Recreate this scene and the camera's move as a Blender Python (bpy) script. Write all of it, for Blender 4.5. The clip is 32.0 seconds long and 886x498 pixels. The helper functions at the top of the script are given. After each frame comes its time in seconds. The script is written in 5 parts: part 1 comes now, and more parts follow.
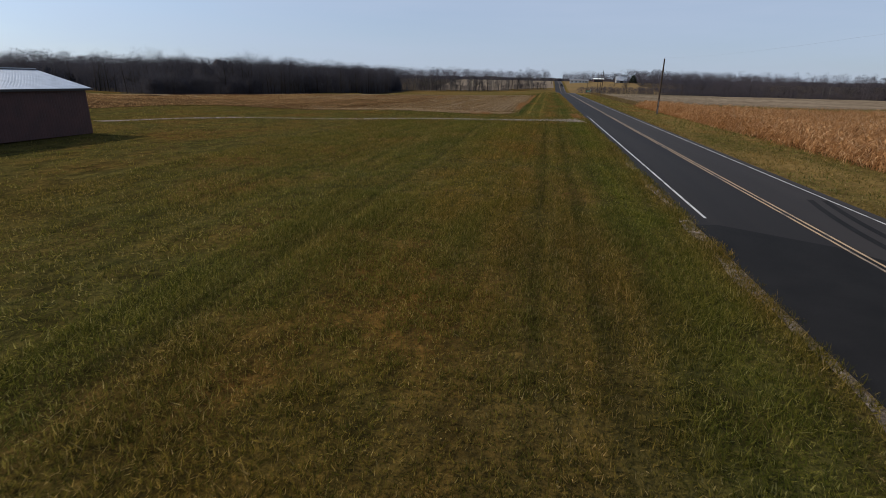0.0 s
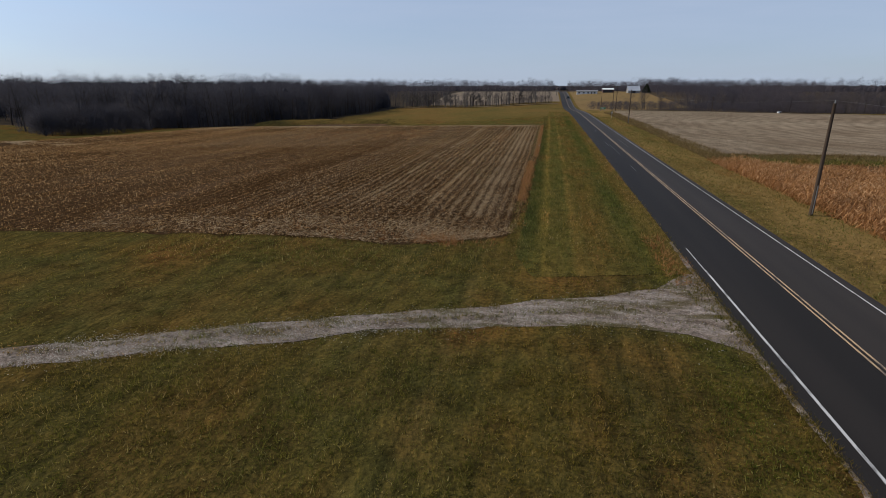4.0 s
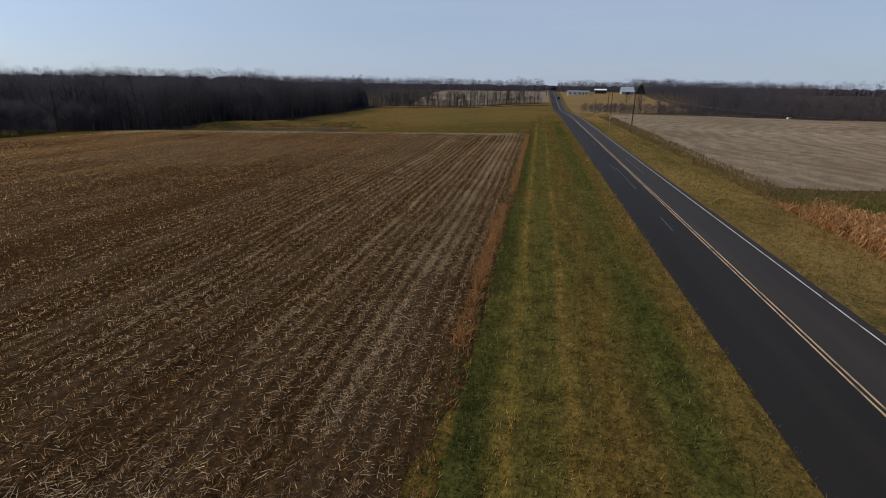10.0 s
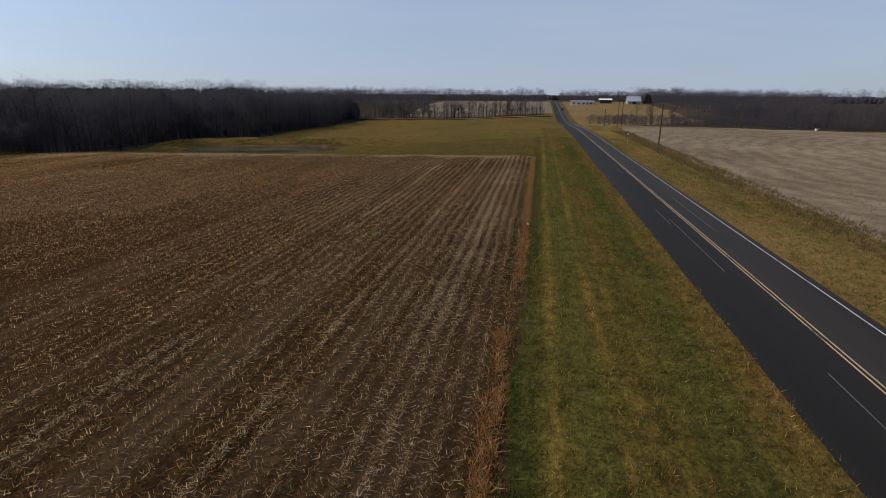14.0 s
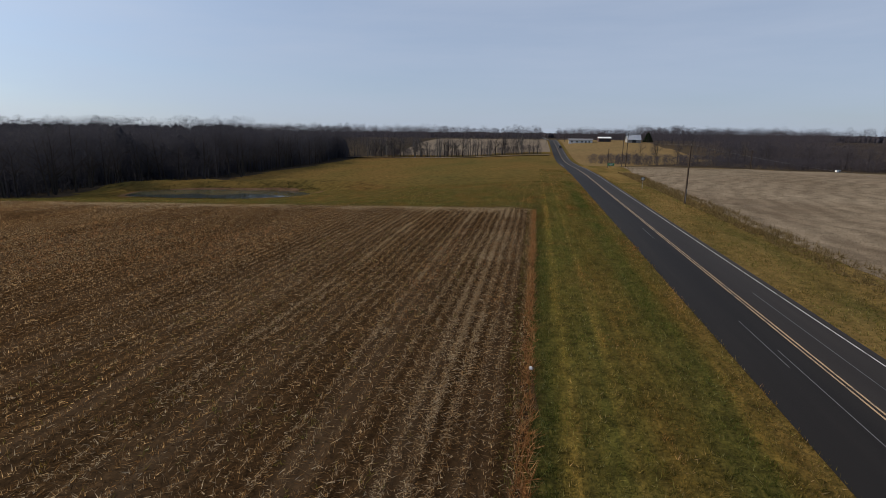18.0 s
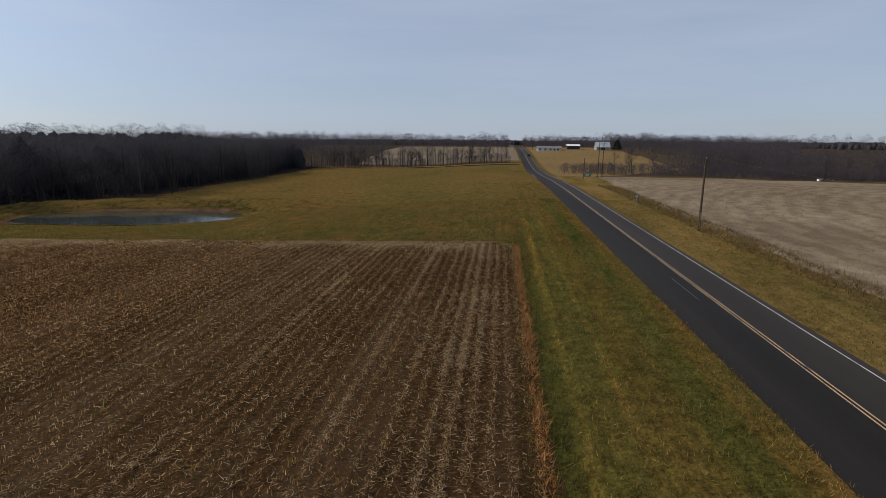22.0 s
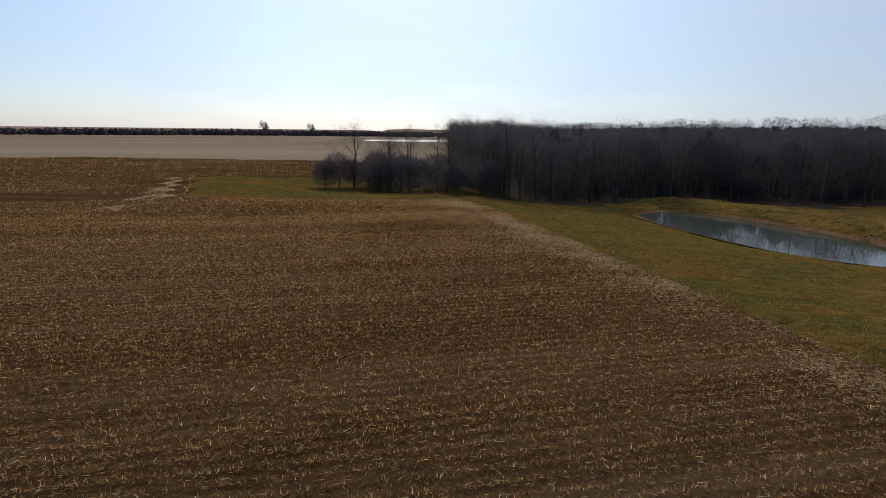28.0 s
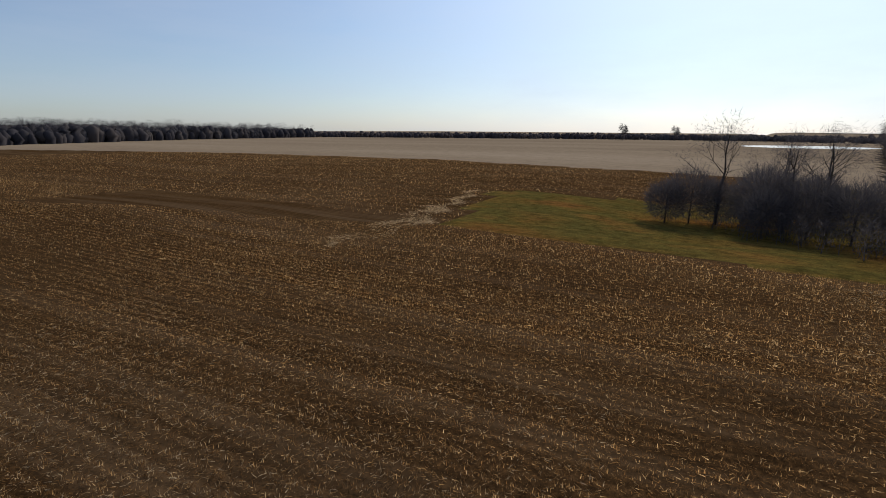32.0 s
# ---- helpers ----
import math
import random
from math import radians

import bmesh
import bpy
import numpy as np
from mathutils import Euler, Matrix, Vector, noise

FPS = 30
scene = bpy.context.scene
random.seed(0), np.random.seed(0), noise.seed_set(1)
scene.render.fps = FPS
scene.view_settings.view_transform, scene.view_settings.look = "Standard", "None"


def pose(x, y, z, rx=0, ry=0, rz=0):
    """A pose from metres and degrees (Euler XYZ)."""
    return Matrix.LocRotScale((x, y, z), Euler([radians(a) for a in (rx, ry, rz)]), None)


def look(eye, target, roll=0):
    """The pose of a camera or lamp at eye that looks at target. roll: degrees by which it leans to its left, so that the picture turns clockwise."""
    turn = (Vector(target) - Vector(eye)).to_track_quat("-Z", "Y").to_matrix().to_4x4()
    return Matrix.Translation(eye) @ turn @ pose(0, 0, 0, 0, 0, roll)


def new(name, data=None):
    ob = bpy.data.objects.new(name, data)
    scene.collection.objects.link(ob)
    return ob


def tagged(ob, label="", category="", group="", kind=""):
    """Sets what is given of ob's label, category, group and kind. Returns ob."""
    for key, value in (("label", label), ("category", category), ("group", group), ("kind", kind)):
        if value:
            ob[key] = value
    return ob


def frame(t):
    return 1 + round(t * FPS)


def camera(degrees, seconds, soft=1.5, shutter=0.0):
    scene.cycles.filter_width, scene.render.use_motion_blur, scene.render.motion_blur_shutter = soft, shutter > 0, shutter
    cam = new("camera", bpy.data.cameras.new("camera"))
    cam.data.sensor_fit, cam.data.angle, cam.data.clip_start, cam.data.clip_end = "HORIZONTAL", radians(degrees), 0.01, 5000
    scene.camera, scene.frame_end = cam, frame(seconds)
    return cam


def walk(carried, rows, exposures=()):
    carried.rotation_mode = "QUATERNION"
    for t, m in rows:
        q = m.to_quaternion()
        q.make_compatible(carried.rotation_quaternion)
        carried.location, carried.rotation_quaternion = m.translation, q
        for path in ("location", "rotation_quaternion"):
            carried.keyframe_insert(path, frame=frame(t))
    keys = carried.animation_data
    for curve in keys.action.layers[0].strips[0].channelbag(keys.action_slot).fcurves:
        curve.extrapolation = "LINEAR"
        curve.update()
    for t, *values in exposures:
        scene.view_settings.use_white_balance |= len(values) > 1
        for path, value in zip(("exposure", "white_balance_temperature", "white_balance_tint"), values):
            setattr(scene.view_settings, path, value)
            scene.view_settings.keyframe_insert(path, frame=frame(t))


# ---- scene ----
cam = camera(81.5, 32.0, soft=0.9, shutter=0.05)
PATH = [
    (0, (-8.858, -17.329, 4.449), (-9.211, -15.461, 3.826), 1.2),
    (0.5, (-8.867, -11.861, 4.622), (-9.232, -9.996, 4.0), 0.9),
    (1, (-8.976, -6.117, 4.677), (-9.356, -4.255, 4.053), 0.6),
    (1.5, (-9.361, -0.043, 4.617), (-9.743, 1.822, 4.005), 0.7),
    (2, (-9.861, 6.208, 4.706), (-10.242, 8.075, 4.098), 0.6),
    (2.5, (-10.416, 12.207, 5.34), (-10.795, 14.07, 4.72), 0.6),
    (3, (-10.91, 17.808, 6.663), (-11.286, 19.677, 6.061), 0.3),
    (3.5, (-11.388, 23.275, 8.186), (-11.761, 25.147, 7.589), 0.2),
    (4, (-11.749, 28.626, 9.28), (-12.122, 30.498, 8.683), 0.0),
    (4.5, (-12.1, 34.051, 9.493), (-12.471, 35.922, 8.894), -0.1),
    (6.5, (-11.828, 44.846, 9.551), (-12.157, 46.723, 8.943), 0.9),
    (7, (-11.897, 44.942, 9.496), (-12.224, 46.822, 8.896), 1.0),
    (7.5, (-11.929, 45.222, 9.416), (-12.255, 47.103, 8.818), 1.1),
    (8, (-11.779, 46.593, 9.461), (-12.113, 48.473, 8.864), 0.9),
    (8.5, (-11.554, 48.781, 9.504), (-11.888, 50.66, 8.906), 0.9),
    (9, (-11.391, 50.859, 9.507), (-11.722, 52.738, 8.906), 1.0),
    (9.5, (-11.257, 52.672, 9.492), (-11.586, 54.551, 8.892), 0.9),
    (10, (-11.204, 54.77, 9.539), (-11.536, 56.647, 8.936), 0.8),
    (10.5, (-11.305, 57.124, 9.488), (-11.64, 59.003, 8.89), 0.8),
    (11, (-11.45, 59.922, 9.544), (-11.787, 61.801, 8.948), 0.6),
    (11.5, (-11.552, 62.913, 9.627), (-11.891, 64.79, 9.026), 0.6),
    (12, (-11.71, 65.781, 9.681), (-12.048, 67.659, 9.08), 0.5),
    (12.5, (-11.891, 68.607, 9.771), (-12.228, 70.484, 9.169), 0.4),
    (13, (-12.188, 71.422, 9.86), (-12.525, 73.299, 9.258), 0.3),
    (13.5, (-12.402, 74.107, 9.913), (-12.744, 75.983, 9.309), 0.1),
    (14, (-12.598, 76.477, 9.952), (-12.938, 78.364, 9.383), 0.4),
    (14.5, (-12.753, 78.841, 9.969), (-13.098, 80.764, 9.539), 0.7),
    (16.5, (-13.202, 88.686, 10.146), (-13.536, 90.609, 9.707), 0.9),
    (17, (-13.193, 91.192, 10.22), (-13.53, 93.114, 9.78), 0.8),
    (17.5, (-13.208, 93.653, 10.182), (-13.545, 95.575, 9.744), 0.8),
    (18, (-13.28, 96.175, 10.175), (-13.617, 98.097, 9.738), 0.6),
    (18.5, (-13.559, 98.741, 10.251), (-13.896, 100.664, 9.817), 0.5),
    (19, (-14.063, 101.19, 10.367), (-14.358, 103.119, 9.931), 0.7),
    (19.5, (-14.571, 103.655, 10.371), (-14.861, 105.586, 9.936), 0.5),
    (20, (-14.917, 106.025, 10.292), (-15.164, 107.964, 9.869), 0.0),
    (20.5, (-15.057, 108.33, 10.337), (-15.287, 110.271, 9.914), 0.1),
    (21, (-15.112, 110.436, 10.465), (-15.328, 112.383, 10.062), 0.5),
    (21.5, (-15.059, 112.333, 10.603), (-15.272, 114.28, 10.197), 0.4),
    (22, (-14.959, 114.213, 10.686), (-15.173, 116.159, 10.276), 0.4),
    (22.5, (-14.765, 116.253, 10.72), (-14.975, 118.199, 10.312), 0.3),
    (23, (-14.472, 118.475, 10.694), (-14.684, 120.422, 10.285), 0.2),
    (23.5, (-14.33, 121.295, 10.734), (-14.542, 123.242, 10.325), 0.3),
    (24, (-14.306, 124.538, 10.731), (-14.51, 126.486, 10.323), 0.4),
    (24.5, (-14.252, 127.961, 10.722), (-14.457, 129.908, 10.314), 0.4),
    (26.5, (-14.75, 139.3, 10.15), (-15.742, 140.988, 9.743), 0.20),
    (27, (-14.256, 139.42, 10.589), (-15.697, 140.744, 10.176), 1.96),
    (27.5, (-15.487, 142.105, 11.024), (-17.368, 142.623, 10.585), 1.81),
    (28, (-20.442, 143.502, 10.614), (-22.35, 143.889, 10.159), 0.68),
    (28.5, (-24.067, 144.782, 10.572), (-26.01, 144.923, 10.116), 0.57),
    (29, (-28.245, 145.976, 10.517), (-30.192, 146.056, 10.066), 0.64),
    (29.5, (-32.893, 146.893, 10.498), (-34.837, 146.761, 10.045), 0.44),
    (30, (-38.031, 147.441, 10.451), (-39.968, 147.218, 10.006), 0.39),
    (30.5, (-43.335, 147.42, 10.363), (-45.256, 147.091, 9.917), 0.24),
    (31, (-48.826, 146.95, 10.257), (-50.74, 146.579, 9.812), 0.23),
    (32, (-59.969, 144.742, 10.106), (-61.709, 143.868, 9.653), 0.39),
]
walk(cam, [(t, look(eye, target, roll)) for t, eye, target, roll in PATH],
     exposures=[(0, -0.02, 6150, 10), (4, -0.08, 6100, 10), (13, -0.15, 6150, 10), (20, -0.14, 6350, 10), (24, -0.14, 6450, 10), (28, -0.01, 6450, 10), (32, 0.0, 6500, 10)])

# ---- light ----
SUN_YAW, SUN_UP = 84.0, 35.0     # degrees left of the road's line, degrees above the horizon
world = bpy.data.worlds.new("sky")
scene.world = world
world.use_nodes = True
wn = world.node_tree
wn.nodes.clear()
sky = wn.nodes.new("ShaderNodeTexSky")
sky.sky_type = "NISHITA"
sky.sun_disc = False
sky.sun_elevation = radians(SUN_UP)
sky.sun_rotation = radians(-SUN_YAW)
sky.altitude = 200
sky.air_density, sky.dust_density, sky.ozone_density = 1.0, 0.7, 3.0
bg = wn.nodes.new("ShaderNodeBackground")
bg.inputs["Strength"].default_value = 0.106
wout = wn.nodes.new("ShaderNodeOutputWorld")
# a thin veil of haze, thicker to the north, faint streaks of cirrus, and the broad bright aureole of the hazy sun
a, e = radians(SUN_YAW), radians(SUN_UP)
SUN_WAY = (-math.sin(a) * math.cos(e), math.cos(a) * math.cos(e), math.sin(e))
ways = wn.nodes.new("ShaderNodeTexCoord")


def sky_math(how, x, y=None, clamp=False):
    m = wn.nodes.new("ShaderNodeMath")
    m.operation, m.use_clamp = how, clamp
    for sock, v in zip(m.inputs, (x, y)):
        if isinstance(v, (int, float)):
            sock.default_value = v
        elif v is not None:
            wn.links.new(v, sock)
    return m.outputs[0]


def towards(way):
    d = wn.nodes.new("ShaderNodeVectorMath")
    d.operation = "DOT_PRODUCT"
    wn.links.new(ways.outputs["Generated"], d.inputs[0])
    d.inputs[1].default_value = way
    return d.outputs["Value"]


def sky_mix(fac, x, y, how="MIX"):
    m = wn.nodes.new("ShaderNodeMix")
    m.data_type, m.blend_type = "RGBA", how
    for sock, v in ((m.inputs[0], fac), (m.inputs[6], x), (m.inputs[7], y)):
        if isinstance(v, (int, float)):
            sock.default_value = v
        elif isinstance(v, tuple):
            sock.default_value = (*v, 1)
        else:
            wn.links.new(v, sock)
    return m.outputs[2]


stretched, cirrus = wn.nodes.new("ShaderNodeMapping"), wn.nodes.new("ShaderNodeTexNoise")
stretched.inputs["Scale"].default_value = (1.0, 2.2, 9.0)
stretched.inputs["Rotation"].default_value = (radians(6), radians(-4), radians(20))
wn.links.new(ways.outputs["Generated"], stretched.inputs["Vector"])
wn.links.new(stretched.outputs[0], cirrus.inputs["Vector"])
cirrus.inputs["Scale"].default_value, cirrus.inputs["Detail"].default_value, cirrus.inputs["Roughness"].default_value = 1.6, 6.0, 0.6
north = sky_math("MULTIPLY_ADD", towards((-0.05, 1.0, 0.0)), 0.24)
north.node.inputs[2].default_value = 0.49
veil = sky_math("ADD", north, sky_math("MULTIPLY", sky_math("SUBTRACT", cirrus.outputs["Fac"], 0.5), 0.55), True)
clear = sky_mix(1.0, sky.outputs[0], (0.8, 0.84, 0.9), "MULTIPLY")
hazy = sky_mix(veil, clear, (4.65, 5.22, 6.3))
near_sun = sky_math("MAXIMUM", towards(SUN_WAY), 0.0)
glow = sky_math("MULTIPLY", sky_math("POWER", near_sun, 4.8), 4.4)
halo = wn.nodes.new("ShaderNodeVectorMath")
halo.operation = "SCALE"
halo.inputs[0].default_value = (0.82, 1.0, 1.2)
wn.links.new(glow, halo.inputs["Scale"])
cool = sky_mix(1.0, hazy, (0.985, 1.0, 1.02), "MULTIPLY")
lit = sky_mix(1.0, cool, halo.outputs["Vector"], "ADD")
wn.links.new(lit, bg.inputs[0])
wn.links.new(bg.outputs[0], wout.inputs[0])

lamp = bpy.data.lights.new("sun", "SUN")
lamp.energy, lamp.angle, lamp.color = 4.15, radians(0.6), (1.0, 0.87, 0.68)
sun = new("sun", lamp)
sun.matrix_world = look(Vector(SUN_WAY) * 100, (0, 0, 0))


# ---- materials ----
def nodes_of(name):
    m = bpy.data.materials.new(name)
    m.use_nodes = True
    nt = m.node_tree
    return m, nt, nt.nodes["Principled BSDF"]


def ramp(nt, fac, stops):
    r = nt.nodes.new("ShaderNodeValToRGB")
    el = r.color_ramp.elements
    while len(el) < len(stops):
        el.new(0.5)
    for k, (p, c) in zip(el, stops):
        k.position, k.color = p, (*c, 1)
    nt.links.new(fac, r.inputs[0])
    return r.outputs[0]


def noise_of(nt, scale, detail=4.0, stretch=(1, 1, 1), rough=0.55):
    g = nt.nodes.new("ShaderNodeNewGeometry")
    mp = nt.nodes.new("ShaderNodeMapping")
    mp.inputs["Scale"].default_value = stretch
    nt.links.new(g.outputs["Position"], mp.inputs["Vector"])
    n = nt.nodes.new("ShaderNodeTexNoise")
    n.inputs["Scale"].default_value, n.inputs["Detail"].default_value, n.inputs["Roughness"].default_value = scale, detail, rough
    nt.links.new(mp.outputs[0], n.inputs["Vector"])
    return n.outputs["Fac"]


def mix(nt, fac, a, b, how="MIX"):
    x = nt.nodes.new("ShaderNodeMix")
    x.data_type, x.blend_type = "RGBA", how
    for sock, v in ((x.inputs[0], fac), (x.inputs[6], a), (x.inputs[7], b)):
        if isinstance(v, (int, float)):
            sock.default_value = v
        elif isinstance(v, tuple):
            sock.default_value = (*v, 1)
        else:
            nt.links.new(v, sock)
    return x.outputs[2]


def bump_of(nt, bsdf, fac, strength, dist, over=None):
    b = nt.nodes.new("ShaderNodeBump")
    if over:
        broad = nt.nodes.new("ShaderNodeBump")
        broad.inputs["Strength"].default_value, broad.inputs["Distance"].default_value = 0.75, over[1]
        nt.links.new(over[0], broad.inputs["Height"])
        nt.links.new(broad.outputs[0], b.inputs["Normal"])
    b.inputs["Strength"].default_value, b.inputs["Distance"].default_value = strength, dist
    nt.links.new(fac, b.inputs["Height"])
    nt.links.new(b.outputs[0], bsdf.inputs["Normal"])


LANES = ((-16.0, (1, 1, 1)), (-13.4, (0.95, 0.95, 0.95)), (-13.0, (0.6, 0.72, 0.75)), (-12.3, (0.7, 0.8, 0.8)), (-11.9, (1.0, 1.0, 0.95)), (-11.5, (1.5, 1.36, 1.3)), (-11.1, (0.95, 0.98, 0.95)),
         (-10.0, (0.92, 0.98, 0.95)), (-9.6, (1.42, 1.26, 1.25)), (-9.2, (1.0, 0.98, 0.95)), (-8.5, (1.1, 0.96, 0.95)), (-7.4, (0.98, 0.93, 0.9)), (-6.5, (0.72, 0.84, 0.8)), (-5.6, (0.76, 0.88, 0.8)), (-5.0, (1.1, 0.98, 0.95)),
         (-4.4, (1.22, 1.05, 1.1)), (-3.5, (1.35, 1.15, 1.3)), (0.0, (1, 1, 1)))


MEADOW_LANES = ((-30.0, (1.05, 1, 0.9)), (-22.0, (1.1, 1.02, 0.95)), (-21.6, (0.78, 0.82, 0.78)), (-21.2, (1.05, 1.0, 0.9)), (-19.6, (1.05, 1.0, 0.9)), (-19.3, (1.32, 1.22, 1.2)), (-18.9, (0.9, 0.95, 0.85)), (-18.3, (1.22, 1.15, 1.1)), (-17.6, (1.0, 1.0, 0.88)), (-15.8, (0.98, 1.0, 0.88)), (-15.4, (0.6, 0.66, 0.62)),
                (-15.0, (1.3, 1.2, 1.2)), (-14.5, (1.05, 1.0, 0.88)), (-12.2, (1.3, 1.1, 0.85)), (-10.6, (1.2, 1.0, 0.84)), (-9.7, (1.3, 0.98, 0.85)), (-9.1, (1.05, 0.88, 0.82)), (-8.8, (0.62, 0.58, 0.58)), (-8.4, (1.35, 1.15, 1.1)), (-7.8, (1.05, 0.9, 0.82)), (-7.45, (0.66, 0.64, 0.64)),
                (-7.0, (1.2, 1.06, 0.98)), (-6.3, (0.8, 0.86, 0.72)), (-5.5, (0.95, 1.08, 0.78)), (-4.6, (1.0, 1.05, 0.8)), (-4.0, (1.25, 1.04, 0.95)), (0.0, (1, 1, 1)))


def lanes_over(nt, col, most, lanes=None):
    """Lays the mown strips and wheel tracks, which run along the road, over a grass colour."""
    lanes = lanes or LANES
    first = lanes[0][0]
    streaks = ramp(nt, noise_of(nt, 1.0, 6, (2.6, 0.12, 1), 0.65), ((0.36, (0.8, 0.83, 0.83)), (0.5, (1, 1, 1)), (0.64, (1.2, 1.16, 1.12))))
    col = mix(nt, 1.0, col, streaks, "MULTIPLY")
    g, sep, wander, rng_map = nt.nodes.new("ShaderNodeNewGeometry"), nt.nodes.new("ShaderNodeSeparateXYZ"), nt.nodes.new("ShaderNodeMath"), nt.nodes.new("ShaderNodeMapRange")
    nt.links.new(g.outputs["Position"], sep.inputs[0])
    wander.operation = "MULTIPLY_ADD"
    nt.links.new(noise_of(nt, 0.35, 5, (1, 0.5, 1), 0.65), wander.inputs[0])
    wander.inputs[1].default_value = 0.56
    nt.links.new(sep.outputs["X"], wander.inputs[2])
    for key, value in (("From Min", first + 0.28), ("From Max", 0.28)):
        rng_map.inputs[key].default_value = value
    nt.links.new(wander.outputs[0], rng_map.inputs["Value"])
    tint = ramp(nt, rng_map.outputs[0], [((x - first) / -first, tuple(v ** (1.0 if lanes is MEADOW_LANES else 1.4) for v in c)) for x, c in lanes])
    return mix(nt, ramp(nt, noise_of(nt, 0.12, 3), ((0.3, (0.4 * most,) * 3), (0.6, (most,) * 3))), col, mix(nt, 1.0, col, tint, "MULTIPLY"))


def surface(name, coarse, fine, scales=(0.05, 3.0), stretch=(1, 1, 1), rough=0.9, bump=0.6, dist=0.05, third=None, amount=0.6, bands=None, tone=0.72, gloss=0.0, clump=None, fade=None, lanes=0.0, fuzz=0.0, tussock=None, tracks=None):
    """A ground-like surface: a coarse colour ramp multiplied with a fine one, a third layer laid in by its own noise."""
    m, nt, b = nodes_of(name)
    col = ramp(nt, noise_of(nt, scales[0], 5, stretch), [(p, (c[0] * tone * 0.99, c[1] * tone, c[2] * tone * 1.02)) for p, c in coarse])
    f = noise_of(nt, scales[1], 9, (1, 1, 1), 0.75)
    col = mix(nt, 1.0, col, ramp(nt, f, fine), "MULTIPLY")
    if lanes:
        col = lanes_over(nt, col, lanes, tracks)
    if fade:
        lo, hi, stops = fade
        g, sep, rng_map = nt.nodes.new("ShaderNodeNewGeometry"), nt.nodes.new("ShaderNodeSeparateXYZ"), nt.nodes.new("ShaderNodeMapRange")
        nt.links.new(g.outputs["Position"], sep.inputs[0])
        for key, value in (("From Min", lo), ("From Max", hi)):
            rng_map.inputs[key].default_value = value
        nt.links.new(sep.outputs["Y"], rng_map.inputs["Value"])
        soft_edge = nt.nodes.new("ShaderNodeMath")
        soft_edge.operation, soft_edge.use_clamp = "MULTIPLY_ADD", True
        nt.links.new(noise_of(nt, 0.07, 4), soft_edge.inputs[0])
        soft_edge.inputs[1].default_value = 0.9
        shift = nt.nodes.new("ShaderNodeMath")
        shift.operation = "SUBTRACT"
        nt.links.new(rng_map.outputs[0], shift.inputs[0])
        shift.inputs[1].default_value = 0.45
        nt.links.new(shift.outputs[0], soft_edge.inputs[2])
        later = ramp(nt, noise_of(nt, 0.022, 4, (1.6, 0.5, 1)), stops)
        later = mix(nt, 1.0, later, ramp(nt, f, ((0.3, (0.62, 0.62, 0.6)), (0.55, (1, 1, 1)), (0.75, (1.35, 1.3, 1.25)))), "MULTIPLY")
        col = mix(nt, soft_edge.outputs[0], col, later)
    if clump:
        scale, low, high = clump
        lumps = noise_of(nt, scale, 5, (1, 0.8, 1), 0.6)
        col = mix(nt, 1.0, col, ramp(nt, lumps, ((0.34, (low,) * 3), (0.5, (1, 1, 1)), (0.66, (high,) * 3))), "MULTIPLY")
    if third:
        scale, st, lo, hi, c = third
        col = mix(nt, ramp(nt, noise_of(nt, scale, 4, st), ((lo, (0, 0, 0)), (hi, (amount,) * 3))), col, tuple(v * tone for v in c))
    if bands:
        kind, scale, at, wobble, deep = bands
        g, mp, w = nt.nodes.new("ShaderNodeNewGeometry"), nt.nodes.new("ShaderNodeMapping"), nt.nodes.new("ShaderNodeTexWave")
        mp.inputs["Location"].default_value = at
        nt.links.new(g.outputs["Position"], mp.inputs["Vector"])
        nt.links.new(mp.outputs[0], w.inputs["Vector"])
        w.wave_type, w.rings_direction = kind, "Z"
        for key, value in (("Scale", scale), ("Distortion", wobble), ("Detail", 3.0), ("Detail Scale", 1.5)):
            w.inputs[key].default_value = value
        col = mix(nt, 1.0, col, ramp(nt, w.outputs["Fac"], ((0.2, (deep,) * 3), (0.8, (1.12,) * 3))), "MULTIPLY")
    nt.links.new(col, b.inputs["Base Color"])
    b.inputs["Roughness"].default_value = rough
    b.inputs["Specular IOR Level"].default_value = gloss
    if fuzz:
        b.inputs["Sheen Weight"].default_value, b.inputs["Sheen Roughness"].default_value = fuzz, 0.45
        b.inputs["Sheen Tint"].default_value = (0.75, 0.68, 0.34, 1)
    bump_of(nt, b, f, bump, dist, (noise_of(nt, tussock[0], 4, (1, 0.8, 1), 0.6), tussock[1]) if tussock else None)
    return m


